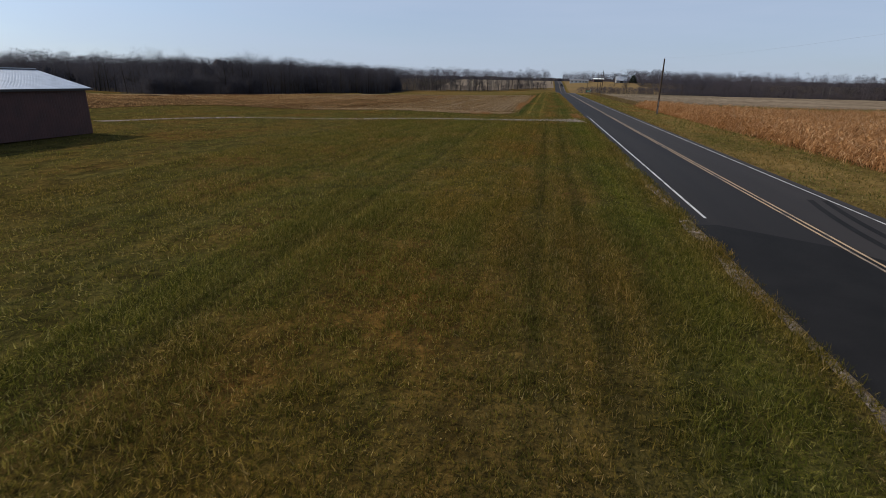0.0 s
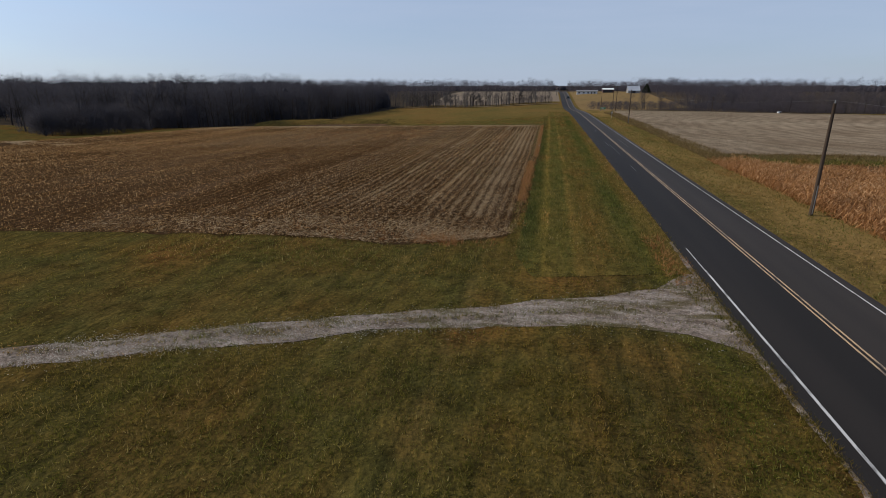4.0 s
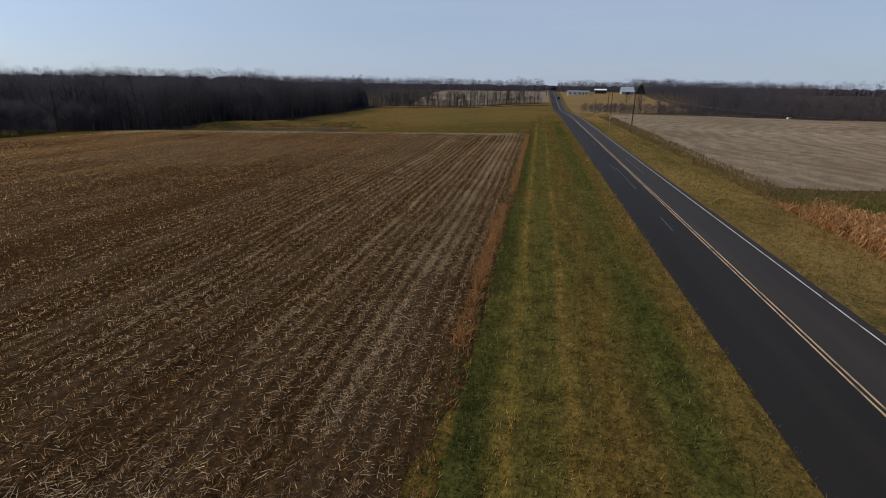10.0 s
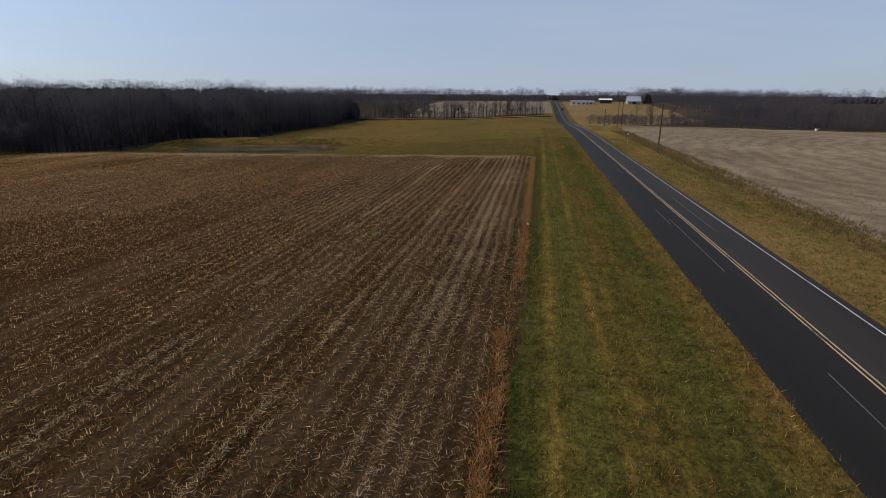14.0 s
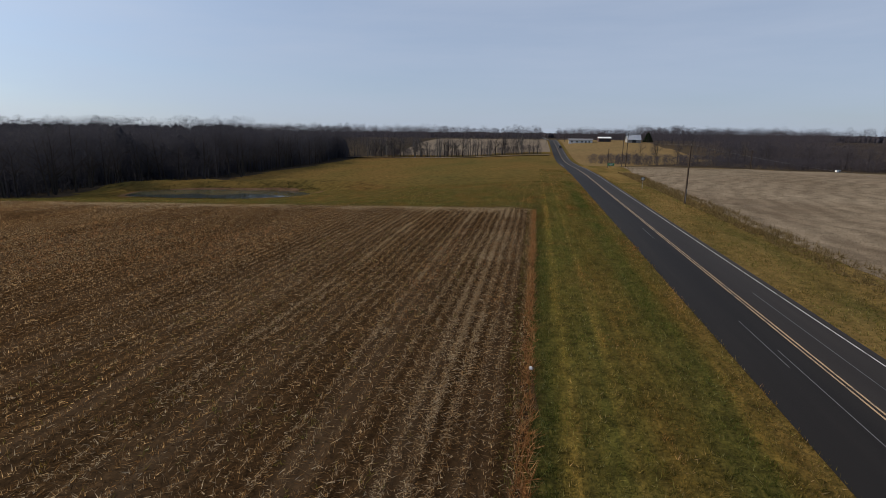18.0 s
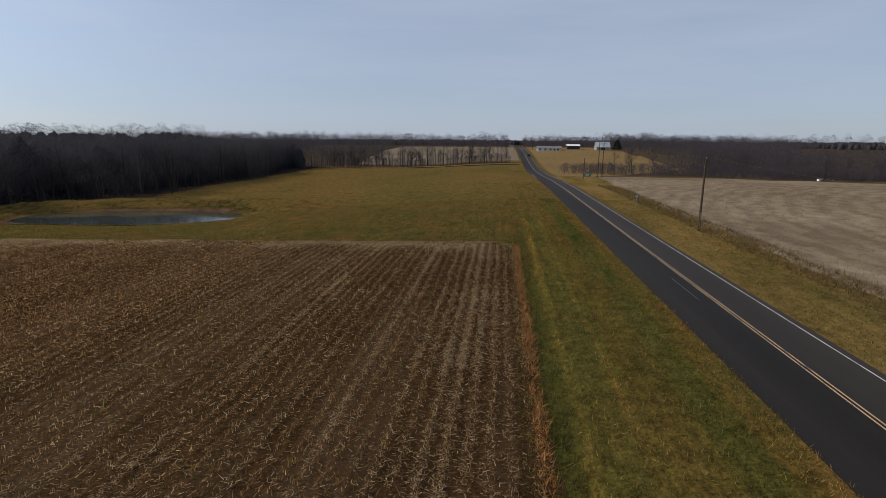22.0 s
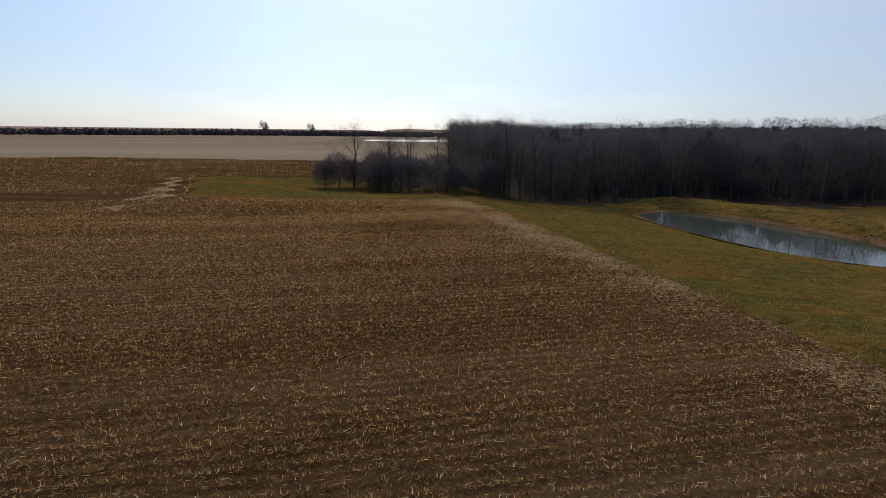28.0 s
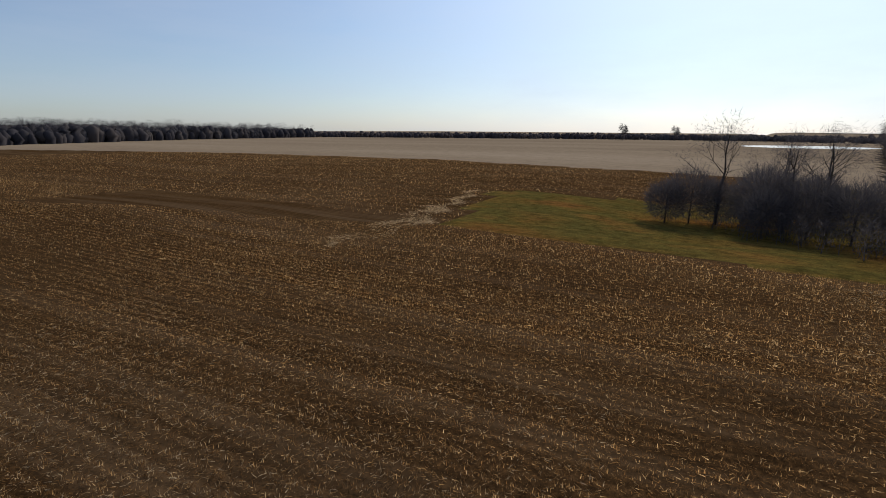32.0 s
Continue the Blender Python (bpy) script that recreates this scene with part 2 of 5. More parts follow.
def scatter(name, stops, patch=None, rough=0.8, patch_scale=0.08, thin=0.4, patch_way=(1, 1, 1), lanes=0.0, tracks=None):
    """For loose pieces in one mesh: each island its own colour, with broad patches over them."""
    m, nt, b = nodes_of(name)
    g = nt.nodes.new("ShaderNodeNewGeometry")
    col = ramp(nt, g.outputs["Random Per Island"], [(p, (c[0] * 0.99, c[1], c[2] * 0.98)) for p, c in stops])
    if patch:
        col = mix(nt, 1.0, col, ramp(nt, noise_of(nt, patch_scale, 4, patch_way), patch), "MULTIPLY")
    if lanes:
        col = lanes_over(nt, col, lanes, tracks)
    nt.links.new(col, b.inputs["Base Color"])
    b.inputs["Roughness"].default_value = rough
    b.inputs["Specular IOR Level"].default_value = 0.02
    if thin:
        through_light, both = nt.nodes.new("ShaderNodeBsdfTranslucent"), nt.nodes.new("ShaderNodeMixShader")
        nt.links.new(col, through_light.inputs["Color"])
        both.inputs[0].default_value = thin
        nt.links.new(b.outputs[0], both.inputs[1])
        nt.links.new(through_light.outputs[0], both.inputs[2])
        nt.links.new(both.outputs[0], nt.nodes["Material Output"].inputs["Surface"])
    return m


def paint(name, c, rough=0.6, metal=0.0, wear=0.25, scale=6.0):
    m, nt, b = nodes_of(name)
    f = noise_of(nt, scale, 5)
    col = ramp(nt, f, ((0.3, tuple(v * (1 - wear) for v in c)), (0.7, tuple(min(1, v * (1 + wear * 0.4)) for v in c))))
    nt.links.new(col, b.inputs["Base Color"])
    b.inputs["Roughness"].default_value, b.inputs["Metallic"].default_value = rough, metal
    bump_of(nt, b, f, 0.15, 0.01)
    return m


MEADOW_TONES = ((0.32, (0.145, 0.082, 0.026)), (0.5, (0.118, 0.078, 0.023)), (0.68, (0.084, 0.068, 0.02)))
GRASS = surface("grass", ((0.3, (0.13, 0.062, 0.019)), (0.42, (0.107, 0.069, 0.019)), (0.54, (0.074, 0.063, 0.018)), (0.62, (0.11, 0.073, 0.021)), (0.72, (0.145, 0.072, 0.022))),
                ((0.3, (0.3, 0.31, 0.3)), (0.5, (0.9, 0.92, 0.9)), (0.75, (1.9, 1.8, 1.6))), (0.11, 6.0), (1, 0.7, 1), tussock=(1.7, 0.5), fuzz=0.05, lanes=0.85, tracks=MEADOW_LANES, dist=0.2, tone=0.8, clump=(0.9, 0.55, 1.25), fade=(176.0, 240.0, MEADOW_TONES))
VERGE = surface("verge_grass", ((0.3, (0.066, 0.062, 0.0145)), (0.45, (0.088, 0.071, 0.0165)), (0.58, (0.11, 0.077, 0.019)), (0.7, (0.074, 0.066, 0.0155))),
                ((0.3, (0.34, 0.35, 0.33)), (0.5, (0.92, 0.94, 0.92)), (0.75, (1.8, 1.7, 1.55))), (0.3, 6.0), (1, 0.1, 1), tussock=(2.2, 0.35), fuzz=0.05, lanes=0.9, dist=0.2, tone=0.9, clump=(1.3, 0.55, 1.3), fade=(176.0, 240.0, MEADOW_TONES))
ROADSIDE = surface("roadside_grass", ((0.3, (0.088, 0.067, 0.02)), (0.5, (0.13, 0.085, 0.026)), (0.7, (0.172, 0.1, 0.034))),
                   ((0.3, (0.4, 0.4, 0.38)), (0.5, (0.92, 0.92, 0.92)), (0.75, (1.65, 1.58, 1.5))), (0.2, 5.0), (1, 0.25, 1), tussock=(1.7, 0.4), fuzz=0.04, dist=0.2, tone=1.02, clump=(1.0, 0.62, 1.28), third=(0.16, (1, 0.3, 1), 0.44, 0.6, (0.19, 0.122, 0.042)), amount=0.65)
SOIL = surface("stubble_soil", ((0.3, (0.057, 0.032, 0.0145)), (0.5, (0.073, 0.042, 0.0195)), (0.7, (0.092, 0.057, 0.028))),
               ((0.3, (0.4, 0.38, 0.36)), (0.5, (0.9, 0.9, 0.9)), (0.72, (2.1, 1.95, 1.75))), (0.04, 5.0), (1, 0.5, 1), dist=0.12,
               third=(0.42, (1, 0.04, 1), 0.46, 0.66, (0.125, 0.082, 0.048)), bands=("BANDS", 0.4135, (0.24, 0, 0), 2.6, 0.84), tone=0.63, clump=(0.35, 0.8, 1.15))
BEAN = surface("bean_stubble", ((0.3, (0.155, 0.114, 0.075)), (0.5, (0.206, 0.158, 0.108)), (0.7, (0.255, 0.2, 0.138))),
               ((0.3, (0.6, 0.58, 0.55)), (0.55, (1, 1, 1)), (0.75, (1.3, 1.3, 1.3))), (0.03, 2.5), (0.5, 1, 1), dist=0.06,
               third=(0.12, (1.2, 0.35, 1), 0.5, 0.68, (0.125, 0.09, 0.06)), amount=0.6, clump=(0.5, 0.8, 1.14), bands=("RINGS", 0.075, (-135, -165, 0), 6.5, 0.9), tone=0.98)
PALE = surface("pale_field", ((0.3, (0.15, 0.115, 0.085)), (0.5, (0.19, 0.15, 0.11)), (0.7, (0.23, 0.185, 0.14))),
               ((0.3, (0.8, 0.8, 0.78)), (0.6, (1.1, 1.1, 1.1))), (0.008, 0.3), (1, 0.3, 1), dist=0.05, tone=0.9)
GOLD = surface("dry_pasture", ((0.3, (0.14, 0.092, 0.042)), (0.5, (0.165, 0.112, 0.052)), (0.7, (0.14, 0.1, 0.045))),
               ((0.3, (0.7, 0.7, 0.68)), (0.6, (1.1, 1.1, 1.1))), (0.015, 0.5), dist=0.1, tone=1.1)
SCRUB = surface("scrub_floor", ((0.3, (0.06, 0.045, 0.03)), (0.7, (0.095, 0.07, 0.045))), ((0.3, (0.6, 0.6, 0.6)), (0.7, (1.3, 1.3, 1.3))), (0.1, 1.5), tone=0.9)
LEAFMOULD = surface("wood_floor", ((0.3, (0.05, 0.04, 0.03)), (0.7, (0.085, 0.065, 0.045))), ((0.3, (0.6, 0.6, 0.6)), (0.7, (1.3, 1.3, 1.3))), (0.1, 1.5))
CLAY = surface("clay", ((0.3, (0.1, 0.055, 0.032)), (0.7, (0.17, 0.1, 0.06))), ((0.3, (0.6, 0.6, 0.6)), (0.7, (1.3, 1.3, 1.3))), (0.4, 4.0), tone=0.9)
SEDGE = scatter("bank_sedge", ((0.0, (0.028, 0.031, 0.011)), (0.6, (0.055, 0.053, 0.018)), (1.0, (0.1, 0.082, 0.03))), thin=0.3)
GRAVEL = surface("gravel", ((0.3, (0.15, 0.112, 0.085)), (0.5, (0.255, 0.205, 0.168)), (0.7, (0.38, 0.325, 0.285))),
                 ((0.3, (0.3, 0.28, 0.26)), (0.48, (0.85, 0.84, 0.82)), (0.68, (1.75, 1.72, 1.7))), (1.1, 13.0), (0.5, 1.4, 1), bump=0.9, dist=0.1,
                 third=(0.7, (0.4, 1.6, 1), 0.5, 0.62, (0.085, 0.07, 0.026)), amount=0.8, tone=0.9, clump=(3.0, 0.6, 1.25))
ASPHALT = surface("asphalt", ((0.3, (0.016, 0.0135, 0.0118)), (0.5, (0.022, 0.0185, 0.016)), (0.7, (0.032, 0.0265, 0.0225))),
                  ((0.3, (0.8, 0.8, 0.8)), (0.7, (1.2, 1.2, 1.2))), (0.4, 30.0), (1, 0.04, 1), rough=0.7, bump=0.3, dist=0.01, tone=0.76, gloss=0.09)
ASPHALT_OLD = surface("asphalt_far_lane", ((0.3, (0.024, 0.0195, 0.0168)), (0.5, (0.033, 0.027, 0.0228)), (0.7, (0.046, 0.0375, 0.031))),
                      ((0.3, (0.8, 0.8, 0.8)), (0.7, (1.2, 1.2, 1.2))), (0.4, 30.0), (1, 0.04, 1), rough=0.7, bump=0.3, dist=0.01, tone=0.86, gloss=0.1)


FRESH_TAR = surface("fresh_asphalt", ((0.3, (0.0125, 0.0115, 0.011)), (0.7, (0.02, 0.0185, 0.0175))), ((0.3, (0.75, 0.75, 0.75)), (0.7, (1.25, 1.25, 1.25))), (0.7, 30.0), rough=0.75, bump=0.3, dist=0.01, tone=0.8, gloss=0.05)


def line_paint(name, c, base):
    m, nt, b = nodes_of(name)
    col = mix(nt, ramp(nt, noise_of(nt, 1.3, 6, (3, 0.6, 1), 0.7), ((0.36, (0, 0, 0)), (0.5, (1, 1, 1)))), base, c)
    nt.links.new(col, b.inputs["Base Color"])
    b.inputs["Roughness"].default_value = 0.6
    return m


WHITE_LINE = line_paint("white_line_paint", (0.44, 0.43, 0.41), (0.085, 0.08, 0.076))
YELLOW_LINE = line_paint("yellow_line_paint", (0.38, 0.255, 0.13), (0.07, 0.058, 0.048))
WORN_LINE = line_paint("worn_line_paint", (0.3, 0.29, 0.28), (0.03, 0.03, 0.03))
STREAK = line_paint("tar_streak", (0.095, 0.09, 0.088), (0.035, 0.034, 0.034))
STALKS = scatter("corn_litter", ((0.0, (0.036, 0.021, 0.0105)), (0.4, (0.1, 0.057, 0.027)), (0.68, (0.21, 0.122, 0.053)), (0.88, (0.42, 0.28, 0.135)), (1.0, (0.7, 0.54, 0.33))),
                 ((0.3, (0.68, 0.58, 0.5)), (0.5, (1.0, 0.94, 0.88)), (0.7, (1.38, 1.27, 1.14))), patch_scale=0.33, patch_way=(1, 0.045, 1), thin=0.82)
BLADES = scatter("grass_blades", ((0.0, (0.045, 0.048, 0.012)), (0.4, (0.108, 0.095, 0.022)), (0.7, (0.185, 0.145, 0.038)), (0.92, (0.31, 0.235, 0.082)), (1.0, (0.44, 0.34, 0.18))),
                 ((0.3, (1.4, 0.94, 0.95)), (0.42, (1.15, 1.02, 1.0)), (0.54, (0.8, 0.97, 0.85)), (0.63, (1.15, 1.03, 1.0)), (0.72, (1.42, 0.96, 0.98))), patch_scale=0.2, patch_way=(1, 0.4, 1), lanes=0.9, thin=0.5)
MEADOW_BLADES = scatter("meadow_blades", ((0.0, (0.04, 0.045, 0.0115)), (0.45, (0.105, 0.096, 0.021)), (0.75, (0.18, 0.145, 0.037)), (0.9, (0.25, 0.195, 0.066)), (1.0, (0.35, 0.28, 0.14))),
                        ((0.3, (1.1, 0.93, 0.84)), (0.42, (1.0, 0.95, 0.86)), (0.54, (0.86, 0.94, 0.76)), (0.63, (1.0, 0.95, 0.86)), (0.72, (1.1, 0.94, 0.86))), patch_scale=0.2, patch_way=(1, 0.4, 1), lanes=0.85, tracks=MEADOW_LANES, thin=0.5)
RUSTY = scatter("dry_rusty_grass", ((0.0, (0.18, 0.075, 0.024)), (0.5, (0.33, 0.15, 0.055)), (1.0, (0.48, 0.28, 0.13))), thin=0.25)
TAN = scatter("tan_weeds", ((0.0, (0.1, 0.064, 0.024)), (0.5, (0.17, 0.115, 0.05)), (1.0, (0.26, 0.19, 0.095))))
CORN = scatter("dry_corn", ((0.0, (0.2, 0.1, 0.04)), (0.4, (0.38, 0.2, 0.085)), (0.75, (0.5, 0.29, 0.14)), (1.0, (0.62, 0.42, 0.24))), ((0.35, (0.8, 0.72, 0.66)), (0.6, (1.05, 1.0, 0.95))), patch_scale=0.15)
STONES = scatter("stones", ((0.0, (0.13, 0.11, 0.09)), (0.5, (0.27, 0.24, 0.2)), (1.0, (0.5, 0.47, 0.42))), thin=0.0)
BARK = surface("bark", ((0.3, (0.045, 0.036, 0.03)), (0.7, (0.1, 0.085, 0.07))), ((0.3, (0.6, 0.6, 0.6)), (0.7, (1.3, 1.3, 1.3))), (0.3, 5.0), (1, 1, 0.2))
PALE_BARK = surface("pale_bark", ((0.3, (0.13, 0.11, 0.09)), (0.7, (0.3, 0.27, 0.23))), ((0.3, (0.6, 0.6, 0.6)), (0.7, (1.3, 1.3, 1.3))), (0.3, 5.0), (1, 1, 0.2))
# haze is painted into both twig colours: bluer and lighter, most for distant woods
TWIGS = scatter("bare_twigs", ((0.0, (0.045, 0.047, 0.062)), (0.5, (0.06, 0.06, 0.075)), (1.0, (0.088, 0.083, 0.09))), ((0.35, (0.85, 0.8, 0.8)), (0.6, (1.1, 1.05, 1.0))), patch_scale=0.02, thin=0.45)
HAZED_TWIGS = scatter("hazed_far_twigs", ((0.0, (0.07, 0.066, 0.08)), (0.5, (0.084, 0.077, 0.088)), (1.0, (0.104, 0.092, 0.096))), ((0.35, (0.8, 0.8, 0.85)), (0.6, (1.15, 1.05, 1.0))), patch_scale=0.01, thin=0.45)
NEEDLES = scatter("evergreen_needles", ((0.0, (0.012, 0.018, 0.01)), (0.6, (0.022, 0.032, 0.016)), (1.0, (0.04, 0.05, 0.025))))
TIMBER = surface("pole_timber", ((0.3, (0.065, 0.045, 0.032)), (0.7, (0.135, 0.1, 0.074))), ((0.3, (0.7, 0.7, 0.7)), (0.7, (1.2, 1.2, 1.2))), (0.6, 12.0), (1, 1, 0.1))
RED_METAL = paint("red_siding", (0.06, 0.018, 0.014), 0.55, 0.0, 0.3, 1.2)
GREY_METAL = paint("galvanised_roof", (0.42, 0.44, 0.47), 0.38, 0.85, 0.2, 1.5)
WHITE_PAINT = paint("white_siding", (0.78, 0.78, 0.76), 0.5, 0, 0.1)
DARK = paint("dark_panel", (0.02, 0.02, 0.022), 0.6)
STEEL = paint("grey_steel", (0.3, 0.3, 0.3), 0.45, 0.7)
GREEN_SIGN = paint("green_sign_face", (0.02, 0.2, 0.08), 0.4)
BLACK = paint("black_paint", (0.015, 0.015, 0.016), 0.4)
WATER, nt, b = nodes_of("silty_pond_water")
nt.links.new(ramp(nt, noise_of(nt, 0.12, 4, (1, 1.6, 1)), ((0.35, (0.03, 0.037, 0.034)), (0.65, (0.048, 0.056, 0.053)))), b.inputs["Base Color"])
b.inputs["Roughness"].default_value = 0.06
b.inputs["IOR"].default_value = 1.4
b.inputs["Specular IOR Level"].default_value = 1.0
bump_of(nt, b, noise_of(nt, 1.6, 4, (1, 1, 1)), 0.06, 0.02)


WIDE_WATER, nt, b = nodes_of("wind_ruffled_water")
b.inputs["Base Color"].default_value = (0.012, 0.018, 0.014, 1)
b.inputs["Roughness"].default_value = 0.2
b.inputs["IOR"].default_value = 1.33
b.inputs["Specular IOR Level"].default_value = 0.7
bump_of(nt, b, noise_of(nt, 1.6, 4, (1, 1, 1)), 0.25, 0.05)


# ---- mesh helpers ----
def mesh_of(name, verts, faces, mats, slots=None, smooth=False):
    """A mesh from arrays; faces: an (n, k) array of triangles or quads."""
    verts, faces = np.asarray(verts, np.float32), np.asarray(faces, np.int32)
    me = bpy.data.meshes.new(name)
    n, k = faces.shape
    me.vertices.add(len(verts))
    me.vertices.foreach_set("co", verts.ravel())
    me.loops.add(n * k)
    me.loops.foreach_set("vertex_index", faces.ravel())
    me.polygons.add(n)
    me.polygons.foreach_set("loop_start", np.arange(0, n * k, k, dtype=np.int32))
    me.polygons.foreach_set("loop_total", np.full(n, k, np.int32))
    for m in mats if isinstance(mats, (list, tuple)) else [mats]:
        me.materials.append(m)
    if slots is not None:
        me.polygons.foreach_set("material_index", np.asarray(slots, np.int32))
    if smooth:
        me.polygons.foreach_set("use_smooth", np.ones(n, bool))
    me.update(calc_edges=True)
    me.validate()
    return me


def part(name, bm, material, parent, label=""):
    """Links a bmesh (or a mesh) as one object under a thing or a part."""
    if isinstance(bm, bpy.types.Mesh):
        me = bm
    else:
        me = bpy.data.meshes.new(name)
        bm.to_mesh(me)
        bm.free()
        me.materials.append(material)
    ob = new(name, me)
    ob.parent = parent
    if label:
        ob["label"] = label
    return ob


def thing(name, m, label, category, group="", kind=""):
    ob = new(name)
    ob.matrix_basis = m
    return tagged(ob, label, category, group, kind)


def box(size, at=(0, 0, 0), bevel=0.0, rot=None, bm=None):
    own = bm or bmesh.new()
    m = Matrix.Translation(at) @ (rot or Matrix()) @ Matrix.Diagonal((*size, 1))
    got = bmesh.ops.create_cube(own, size=1, matrix=m)
    if bevel:
        edges = list({ed for v in got["verts"] for ed in v.link_edges})
        bmesh.ops.bevel(own, geom=edges, offset=bevel, segments=1, affect="EDGES")
    return own


def rod(p, q, r0, r1=None, sides=8, bm=None):
    """A tapered rod from p to q."""
    own = bm or bmesh.new()
    p, q = Vector(p), Vector(q)
    m = Matrix.Translation((p + q) / 2) @ (q - p).to_track_quat("Z", "Y").to_matrix().to_4x4()
    bmesh.ops.create_cone(own, cap_ends=True, segments=sides, radius1=r0, radius2=r0 if r1 is None else r1, depth=(q - p).length, matrix=m)
    return own


rng = np.random.default_rng(7)


def smooth01(v):
    v = np.clip(v, 0, 1)
    return v * v * (3 - 2 * v)


def value_noise(x, y, size, seed):
    """Smooth random heights between 0 and 1 over the plan."""
    table = np.random.default_rng(seed).random((64, 64))
    u, v = np.asarray(x) / size, np.asarray(y) / size
    i, j = np.floor(u).astype(int), np.floor(v).astype(int)
    a, b = smooth01(u - i), smooth01(v - j)
    at = lambda p, q: table[p % 64, q % 64]
    return (at(i, j) * (1 - a) + at(i + 1, j) * a) * (1 - b) + (at(i, j + 1) * (1 - a) + at(i + 1, j + 1) * a) * b


# ---- the lie of the land ----
PROFILE_Y = np.array([-4000, 235, 269, 300, 330, 353, 380, 414, 450, 486, 520, 560, 620, 800, 1200, 4000.0])
PROFILE_Z = np.array([0, 0, -0.4, -1.2, -1.7, -1.7, -0.9, 0.8, 2.6, 4.4, 5.5, 6.2, 5.5, 4.0, 6.0, 10.0])
POND = (-84.0, 204.0, 20.0, 9.8, -3.9)    # middle, half axes, level
POND_SLANT = 0.13
FAR_WATER = 0.45


def pond_reach(x, y):
    """1 on the pond's shore, less on the water, more on the banks: a rounded oblong that lies slightly askew."""
    v = y - POND[1] - POND_SLANT * (x - POND[0])
    return (np.abs((x - POND[0]) / POND[2]) ** 2.4 + np.abs(v / POND[3]) ** 2.4) ** (1 / 2.4)


def land(x, y):
    """Height of the ground, in metres, at x (right of the road) and y (along it)."""
    x, y = np.asarray(x, float), np.asarray(y, float)
    z = np.interp(y, PROFILE_Y, PROFILE_Z)
    low = -2.45 * smooth01((-x - 6) / 60) * smooth01((y - 164) / 30) * (1 - smooth01((y - 400) / 70)) * (1 - smooth01((-x - 200) / 140))
    z = z + low * (1 + np.minimum(z, 0) / 3.3)
    west = np.maximum(0, -x - 70) * 0.0125 * (1 - smooth01((y - 112) / 50) * (1 - smooth01((-x - 150) / 80)))
    z = z + np.minimum(west, 14) * (1 - smooth01((y - 330) / 120))
    z = z - 0.9 * smooth01((x - 30) / 90) * smooth01((y - 240) / 60) * (1 - smooth01((y - 380) / 60))
    fall = 0.0157 * np.maximum(0, -x - 13) * np.maximum(smooth01((y - 65) / 45), smooth01((-x - 80) / 60)) * (1 - smooth01((y - 330) / 120))
    z = z - np.minimum(fall, 16) - 1.3 * np.exp(-(((x + 142) / 26) ** 2) - ((y - 152) / 20) ** 2)
    e = pond_reach(x, y)
    basin = POND[4] + 3.0 * (e - 1.0)
    k = 1 - smooth01((e - 1.0) / 0.35)
    z = z * (1 - k) + np.minimum(z, np.maximum(basin, POND[4] - 1.6)) * k
    z = z + 1.9 * np.exp(-(((e - 1.62) / 0.3) ** 2)) * smooth01((y - POND[1] - POND_SLANT * (x - POND[0]) - 2) / 8)
    z = z - 0.9 * np.exp(-(((x + 52) / 7) ** 2) - ((y - 222) / 5) ** 2)
    z = z + 1.5 * np.exp(-(((x - 38) / 34) ** 2) - ((y - 490) / 45) ** 2) * smooth01((x - 6) / 10)
    shelf = 1 - smooth01((np.hypot(x + 470, y - 203) - 48) / 70)
    z = z * (1 - shelf) + (FAR_WATER - 0.05) * shelf
    roll = 0.10 * np.sin(x * 0.21 + 1.3) * np.sin(y * 0.13 + 0.4) + 0.03 * np.sin(x * 0.31 - y * 0.23)
    return z + roll * (1 - shelf) * smooth01((np.abs(x) - 6) / 8)


def drop(x, y):
    return np.stack([x, y, land(x, y)], -1)


def inside(x, y, poly):
    """Whether points lie inside a polygon."""
    hit = np.zeros(np.shape(x), bool)
    for (x0, y0), (x1, y1) in zip(poly, poly[1:] + poly[:1]):
        cross = (y0 > y) != (y1 > y)
        hit ^= cross & (x < (x1 - x0) * (y - y0) / ((y1 - y0) or 1e-9) + x0)
    return hit


def steps(lo, hi, fine_lo, fine_hi, fine, grow=1.12):
    mid = list(np.arange(fine_lo, fine_hi + 0.01, fine))
    up, s = [], fine
    v = fine_hi
    while v < hi:
        s = min(s * grow, 60)
        v += s
        up.append(v)
    down, s, v = [], fine, fine_lo
    while v > lo:
        s = min(s * grow, 60)
        v -= s
        down.append(v)
    return np.array(down[::-1] + mid + up)


FIELD = [(-13.7, 62.0), (-15.2, 60.6), (-18.5, 59.0), (-21.5, 58.0), (-26.0, 58.3), (-31.0, 57.6), (-43.0, 57.0), (-60.0, 54.5), (-67.0, 48.0), (-67.5, 38.0), (-80.0, 12.0), (-135.0, -150.0), (-150.0, -420.0),
         (-170.0, -420.0), (-190.0, -190.0), (-236.0, -60.0), (-242.0, 50.0), (-222.0, 125.0), (-212.0, 165.0), (-158.0, 142.0), (-152.0, 110.0), (-114.0, 118.0), (-112.5, 142.0), (-111.0, 164.0), (-100.0, 166.5), (-60.0, 168.5), (-16.5, 169.4), (-13.8, 168.2), (-12.9, 164.0), (-12.95, 100.0), (-13.4, 72.0)]
BEANS = [(12.6, 113.0), (12.0, 165.0), (12.8, 210.0), (14.6, 256.0), (19.0, 300.0), (60.0, 305.0), (110.0, 300.0), (240.0, 285.0), (420.0, 240.0), (420.0, -80.0), (75.0, -80.0), (75.0, 108.0)]
